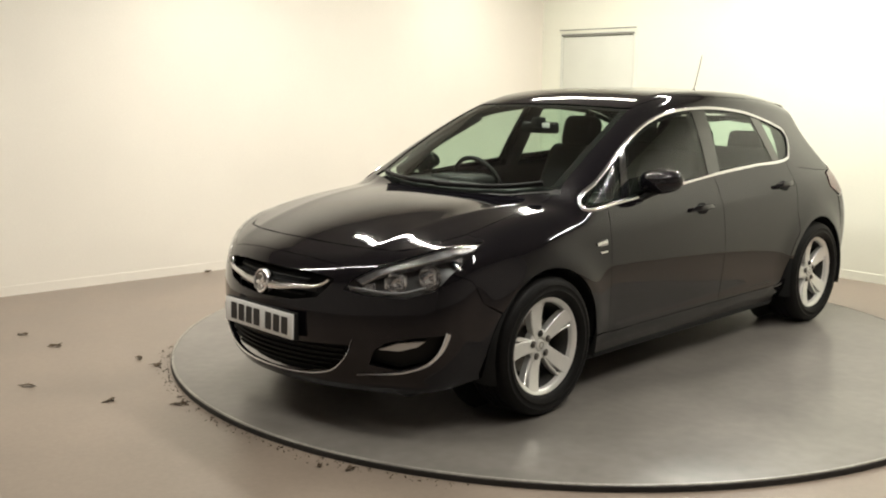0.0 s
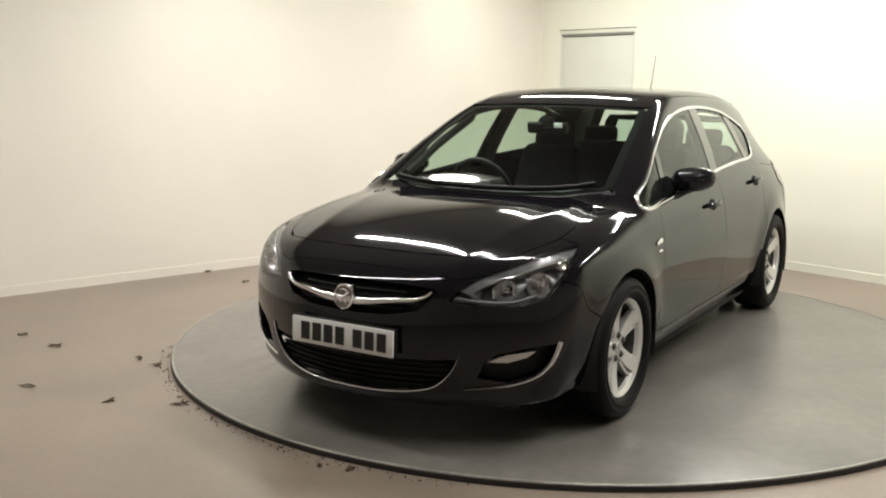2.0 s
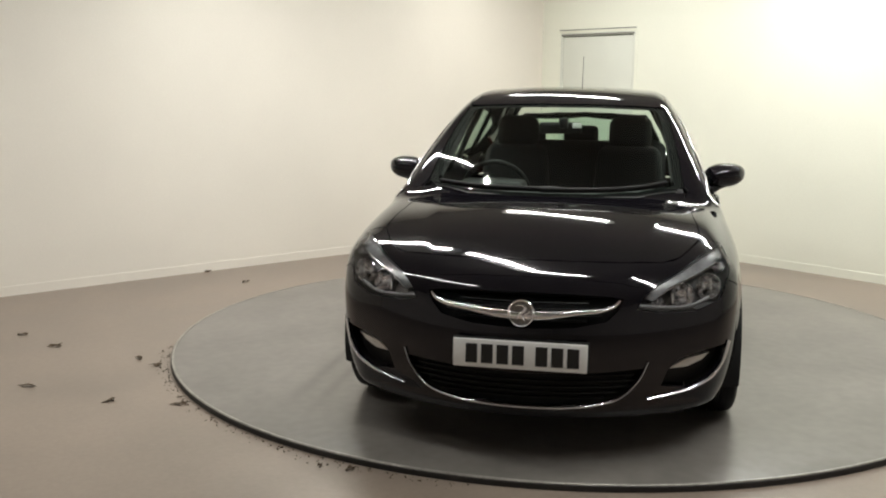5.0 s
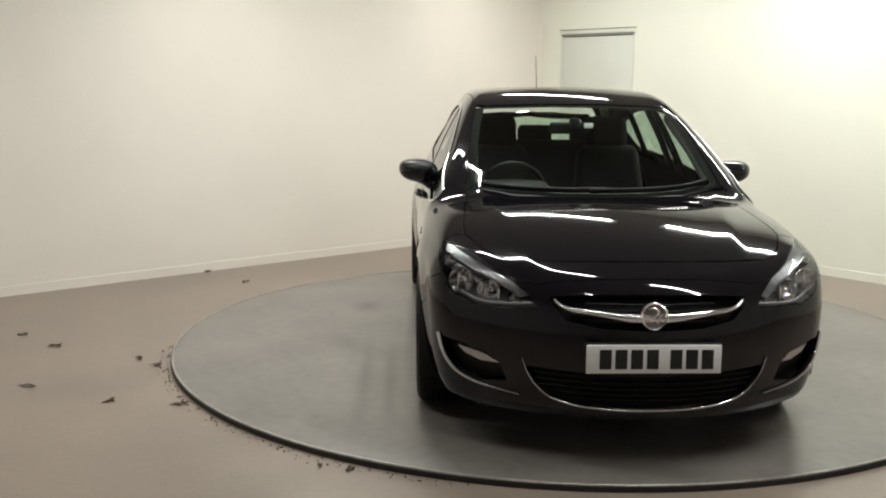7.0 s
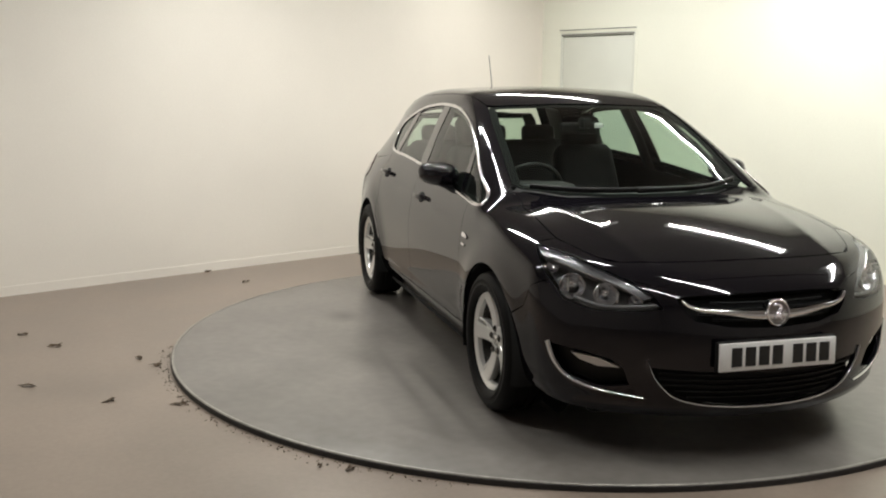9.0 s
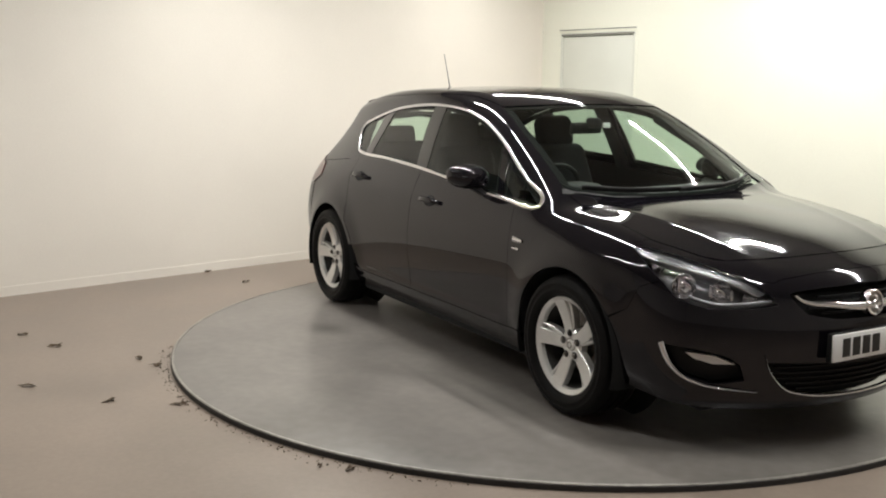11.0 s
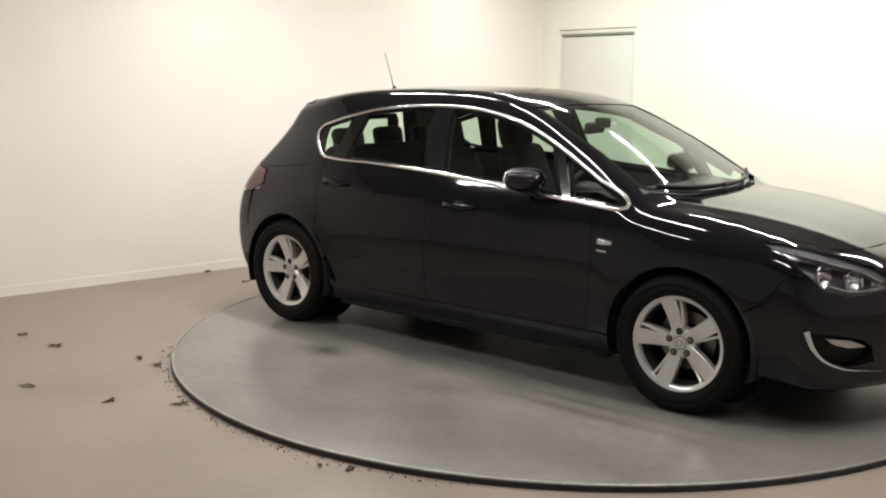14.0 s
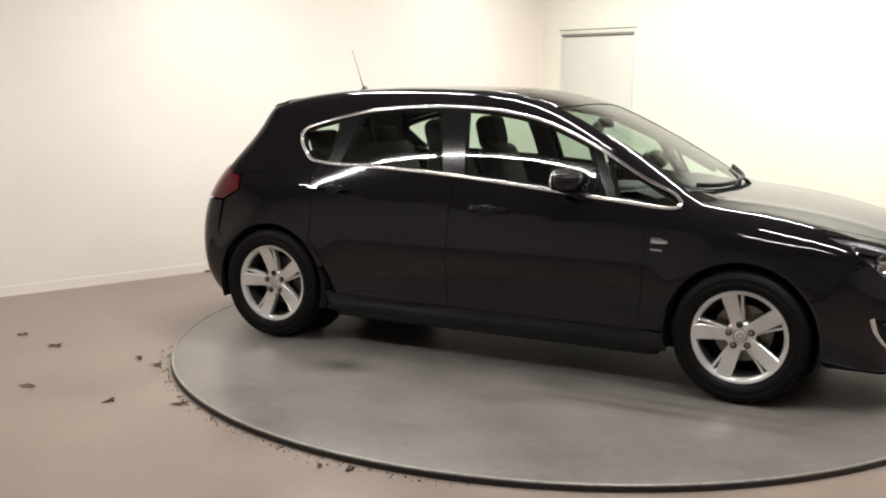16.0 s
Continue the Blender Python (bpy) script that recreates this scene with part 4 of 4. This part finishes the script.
        part("pillar_lining", sweep_bm(q, [(0, m, 0.4)] * 3, 0.07, 0.03), TRIM, car)
        q = np.array([(-0.20, 0.735, 0.97), (-0.24, 0.655, 1.18), (-0.27, 0.57, 1.355)]) * np.array([1, m, 1])
        part("pillar_lining", sweep_bm(q, [(0, m, 0.4)] * 3, 0.13, 0.03), TRIM, car)
        q = np.array([(-1.35, 0.66, 0.98), (-1.38, 0.59, 1.15), (-1.36, 0.52, 1.32)]) * np.array([1, m, 1])
        part("pillar_lining", sweep_bm(q, [(0, m, 0.4)] * 3, 0.26, 0.03), TRIM, car)


# ---- the room ----
def wall(name, a, b, thick=0.15, opening=None, mat=None):
    """A wall from a to b, its inner face on the line; opening: (from, to, height) along it."""
    a, b = Vector(a), Vector(b)
    u = (b - a).normalized()
    length = (b - a).length
    out = Vector((u.y, -u.x, 0))
    if (Vector((0, -1, 0)) - a).dot(out) > 0:
        out = -out
    bm = bmesh.new()
    spans = [(0, length, FLOOR_Z, CEIL)]
    if opening:
        o0, o1, oh = opening
        spans = [(0, o0, FLOOR_Z, CEIL), (o1, length, FLOOR_Z, CEIL), (o0, o1, oh, CEIL)]
    for s0, s1, z0, z1 in spans:
        v = [bm.verts.new(a + u * s + out * w + Vector((0, 0, z))) for w in (0, thick) for s, z in ((s0, z0), (s1, z0), (s1, z1), (s0, z1))]
        for f in ((0, 1, 2, 3), (7, 6, 5, 4), (0, 4, 5, 1), (1, 5, 6, 2), (2, 6, 7, 3), (3, 7, 4, 0)):
            bm.faces.new([v[i] for i in f])
    ob = part(name, bm, mat or WALL, None, "grey painted plain wall" if mat == DARK_WALL else "off-white painted plain wall", smooth=False)
    return tagged(ob, "", "wall", kind="structure")


def build_room():
    a, c, b = CORNER + U_LEFT * ROOM, CORNER, CORNER + U_RIGHT * ROOM
    d = CORNER + U_LEFT * ROOM + U_RIGHT * ROOM
    wall("wall_north_west", c, a)
    wall("wall_north_east", c, b, opening=(DOOR[0], DOOR[1], DOOR[2]), mat=WALL_WHITE)
    wall("wall_south_east", b, d, mat=DARK_WALL)
    wall("wall_south_west", d, a, mat=DARK_WALL)
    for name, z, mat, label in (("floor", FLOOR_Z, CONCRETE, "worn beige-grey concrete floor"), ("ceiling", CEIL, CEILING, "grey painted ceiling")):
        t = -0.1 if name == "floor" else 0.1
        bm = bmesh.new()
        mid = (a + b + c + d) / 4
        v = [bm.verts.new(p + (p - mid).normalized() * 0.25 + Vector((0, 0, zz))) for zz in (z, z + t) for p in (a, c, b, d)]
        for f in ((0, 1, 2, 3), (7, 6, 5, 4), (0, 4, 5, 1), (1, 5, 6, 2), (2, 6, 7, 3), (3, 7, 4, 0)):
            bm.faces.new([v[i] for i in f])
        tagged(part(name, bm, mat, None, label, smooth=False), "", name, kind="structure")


def build_skirting():
    """Low painted skirting along the two walls in view."""
    for u, stretches in ((U_LEFT, ((0.02, ROOM - 0.02),)), (U_RIGHT, ((0.02, DOOR[0] - 0.03), (DOOR[1] + 0.03, ROOM - 0.02)))):
        n = Vector((u.y, -u.x, 0))
        if (Vector((0, -1, 0)) - CORNER).dot(n) < 0:
            n = -n
        for s0, s1 in stretches:
            bm = bmesh.new()
            ends = []
            for s in (s0, s1):
                ends.append([bm.verts.new(CORNER + u * s + n * w + Vector((0, 0, FLOOR_Z + z)))
                             for w, z in ((-0.002, 0.0), (0.0035, 0.0), (0.0035, 0.070), (0.002, 0.072), (-0.002, 0.0725))])
            for i in range(5):
                bm.faces.new((ends[0][i], ends[0][(i + 1) % 5], ends[1][(i + 1) % 5], ends[1][i]))
            bm.faces.new(ends[0])
            bm.faces.new(ends[1])
            bmesh.ops.recalc_face_normals(bm, faces=bm.faces[:])
            ob = part("baseboard", bm, WALL_WHITE if u is U_RIGHT else WALL, None, "low off-white painted skirting board", smooth=False)
            tagged(ob, "", "baseboard", kind="structure")


def build_door():
    """A plain flush door in a painted frame, in the wall by the corner."""
    u = U_RIGHT
    n = Vector((u.y, -u.x, 0))
    if (Vector((0, -1, 0)) - CORNER).dot(n) < 0:
        n = -n
    m = Matrix(((u.x, n.x, 0, CORNER.x), (u.y, n.y, 0, CORNER.y), (0, 0, 1, FLOOR_Z), (0, 0, 0, 1)))
    d0, d1, h = DOOR[0], DOOR[1], DOOR[2] - FLOOR_Z

    def put(name, size, centre, mat, parent, label="", bevel=0.003):
        return part(name, box_bm(size, centre, bevel), mat, parent, label)
    door = tagged(new("door_1"), "closed off-white flush door in a painted frame", "door", kind="structure")
    door.matrix_basis = m
    w = d1 - d0
    put("door_leaf", (w - 0.08, 0.044, h - 0.05), ((d0 + d1) / 2, -0.028, (h - 0.05) / 2 + 0.004), DOOR_PAINT, door)
    for x in (d0 + 0.018, d1 - 0.018):
        put("door_jamb", (0.036, 0.148, h - 0.036), (x, -0.075, (h - 0.036) / 2), DOOR_PAINT, door)
    put("door_head", (w, 0.148, 0.036), ((d0 + d1) / 2, -0.075, h - 0.018), DOOR_PAINT, door)
    put("architrave_head", (w + 0.03, 0.006, 0.034), ((d0 + d1) / 2, 0.003, h + 0.010), WALL_WHITE, door)
    # gap and shadow lines at the door head, put in as thin dark strips
    put("shadow_strip", (w - 0.04, 0.008, 0.011), ((d0 + d1) / 2, 0.004, h - 0.024), SHADOW_GREY, door, "dark gap strip over the door")
    put("shadow_strip", (w + 0.02, 0.008, 0.009), ((d0 + d1) / 2, 0.009, h + 0.024), SHADOW_GREY, door, "dark shadow strip on the frame")
    put("architrave_side", (0.03, 0.005, h - 0.01), (d0 - 0.005, 0.0025, (h - 0.01) / 2), WALL_WHITE, door)
    put("architrave_side", (0.03, 0.005, h - 0.01), (d1 + 0.005, 0.0025, (h - 0.01) / 2), WALL_WHITE, door)


def build_turntable():
    """The round deck that turns with the car, with a dark edge."""
    table = tagged(new("turntable"), "grey painted round steel turntable with a dark rubber edge", "turntable")
    deck = lathe_bm([(0.0005, 0.0), (0.6, 0.0), (1.2, 0.0), (1.8, 0.0), (TABLE_R - 0.022, 0.0), (TABLE_R - 0.014, -0.0015), (TABLE_R - 0.014, FLOOR_Z + 0.002)], 160, "z")
    part("deck", deck, STEEL_DECK, table, "scuffed grey deck")
    part("edge_strip", lathe_bm([(TABLE_R - 0.014, -0.004), (TABLE_R - 0.012, 0.001), (TABLE_R - 0.003, 0.001), (TABLE_R, -0.002), (TABLE_R, -0.005)], 160, "z"), EDGE_METAL, table, "worn metal edge strip")
    part("edge_skirt", lathe_bm([(TABLE_R, -0.005), (TABLE_R + 0.003, -0.008), (TABLE_R + 0.003, FLOOR_Z + 0.001)], 160, "z"), RUBBER_EDGE, table, "black rubber skirt")
    return table


def build_strip_light(u0, v, share, turn):
    """A single-tube ceiling fitting along the room's far right-hand wall."""
    n = Vector((-U_RIGHT.y, U_RIGHT.x, 0))
    c = U_RIGHT * u0 + n * v
    light = tagged(new("strip_light"), "white single-tube fluorescent ceiling light", "ceiling light", group="ceiling strip lights")
    light.matrix_basis = pose(c.x, c.y, CEIL, 0, 0, math.degrees(A_RIGHT) + turn)
    part("housing", box_bm((1.56, 0.10, 0.05), (0, 0, -0.026), 0.006), FIXTURE, light)
    bm = lathe_bm([(0.0005, -0.74), (0.013, -0.74), (0.013, 0.74), (0.0005, 0.74)], 12, "z")
    bmesh.ops.transform(bm, matrix=pose(0, 0, -0.072, 0, 90, 0), verts=bm.verts)
    part("tube", bm, TUBE_GLOW, light)
    for x in (-0.76, 0.76):
        part("end_cap", box_bm((0.025, 0.11, 0.07), (x, 0, -0.05), 0.005), FIXTURE, light)
    lamp = bpy.data.lights.new("strip_lamp", "AREA")
    lamp.shape, lamp.size, lamp.size_y, lamp.energy, lamp.color = "RECTANGLE", 1.48, 0.03, LAMP_POWER * share, LAMP_COLOUR
    o = new("strip_lamp", lamp)
    o.matrix_world = pose(c.x, c.y, CEIL - 0.09, 0, 0, math.degrees(A_RIGHT) + turn)


def build_debris():
    """Dry leaves and grit on the floor beside the turntable."""
    rnd = random.Random(4)
    for x, y, s in ((-2.89, -0.61, 0.08), (-2.306, -0.783, 0.07), (-2.65, -1.35, 0.07), (-2.128, -1.513, 0.07), (-1.775, -1.50, 0.09), (-3.215, -0.40, 0.05),
                    (-2.84, 1.72, 0.05), (-2.405, 1.363, 0.06), (-2.15, -0.90, 0.07), (-0.80, -2.17, 0.045), (-0.93, -2.16, 0.03), (0.23, -2.36, 0.045)):
        bm = bmesh.new()
        ring = []
        k = 13
        for i in range(k):
            a = 2 * math.pi * i / k
            r = s * rnd.uniform(0.16, 0.58)
            ring.append((r * math.cos(a) * 1.25, r * math.sin(a) * 0.7, rnd.uniform(0.0, 0.016)))
        top = [bm.verts.new(p) for p in ring]
        low = [bm.verts.new((p[0], p[1], p[2] - 0.0015)) for p in ring]
        mid, mlow = bm.verts.new((0, 0, 0.010)), bm.verts.new((0, 0, 0.0085))
        for i in range(k):
            bm.faces.new((top[i], top[(i + 1) % k], mid))
            bm.faces.new((low[(i + 1) % k], low[i], mlow))
            bm.faces.new((low[i], low[(i + 1) % k], top[(i + 1) % k], top[i]))
        ob = part("dry_leaf", bm, LEAF, None, "crumpled dry brown leaf on the concrete floor", smooth=False)
        tagged(ob, "", "leaf", group="dry leaves")
        zmin = min(v.co.z for v in ob.data.vertices)
        ob.matrix_basis = pose(x, y, FLOOR_Z - zmin, 0, 0, rnd.uniform(0, 360))
    bm = bmesh.new()
    for _ in range(240):
        a = radians(rnd.choice((rnd.uniform(192, 218), rnd.uniform(205, 262), rnd.uniform(215, 262))))
        r = TABLE_R + 0.012 + abs(rnd.gauss(0, 0.03))
        s = rnd.choice((rnd.uniform(0.0015, 0.005), rnd.uniform(0.003, 0.009)))
        m = pose(r * math.cos(a), r * math.sin(a), FLOOR_Z + s * 0.3, rnd.uniform(0, 90), rnd.uniform(0, 90), rnd.uniform(0, 90))
        v = [bm.verts.new(m @ Vector(q) ) for q in ((-s, -s, -s * .4), (s, -s * .6, -s * .4), (0.2 * s, s, -s * .4), (0, 0, s * .6))]
        for f in ((0, 1, 2), (0, 3, 1), (1, 3, 2), (2, 3, 0)):
            bm.faces.new([v[i] for i in f])
    tagged(part("grit", bm, GRIT, None, "scattered brown grit along the turntable edge", smooth=False), "", "grit", kind="stuff")


build_room()
build_skirting()
build_door()
add_stains(STEEL_DECK, ((-0.78, -1.17, 0.19, 0.12, 0, 0.85), (0.86, -1.13, 0.85, 0.05, 0, 0.55), (0.93, -1.0, 0.8, 0.045, 0, 0.5), (0.2, -1.25, 0.35, 0.10, 20, 0.25), (-0.1, 1.05, 0.45, 0.12, -10, 0.28), (1.4, 0.9, 0.3, 0.2, 40, 0.15), (-1.5, 0.8, 0.3, 0.14, 60, 0.15)))
turntable = build_turntable()
for u0, v, share, turn in LIGHTS:
    build_strip_light(u0, v, share, turn)
build_debris()
car = build_car()


def motions():
    rows_car, rows_table = [], []
    for i in range(9):
        t = 2.0 * i
        turn = pose(0, 0, 0, 0, 0, TURN_START + TURN_RATE * t)
        rows_car.append((t, turn @ pose(-AXIS_X, -AXIS_Y, 0)))
        rows_table.append((t, turn))
    walk(car, rows_car)
    walk(turntable, rows_table)


motions()
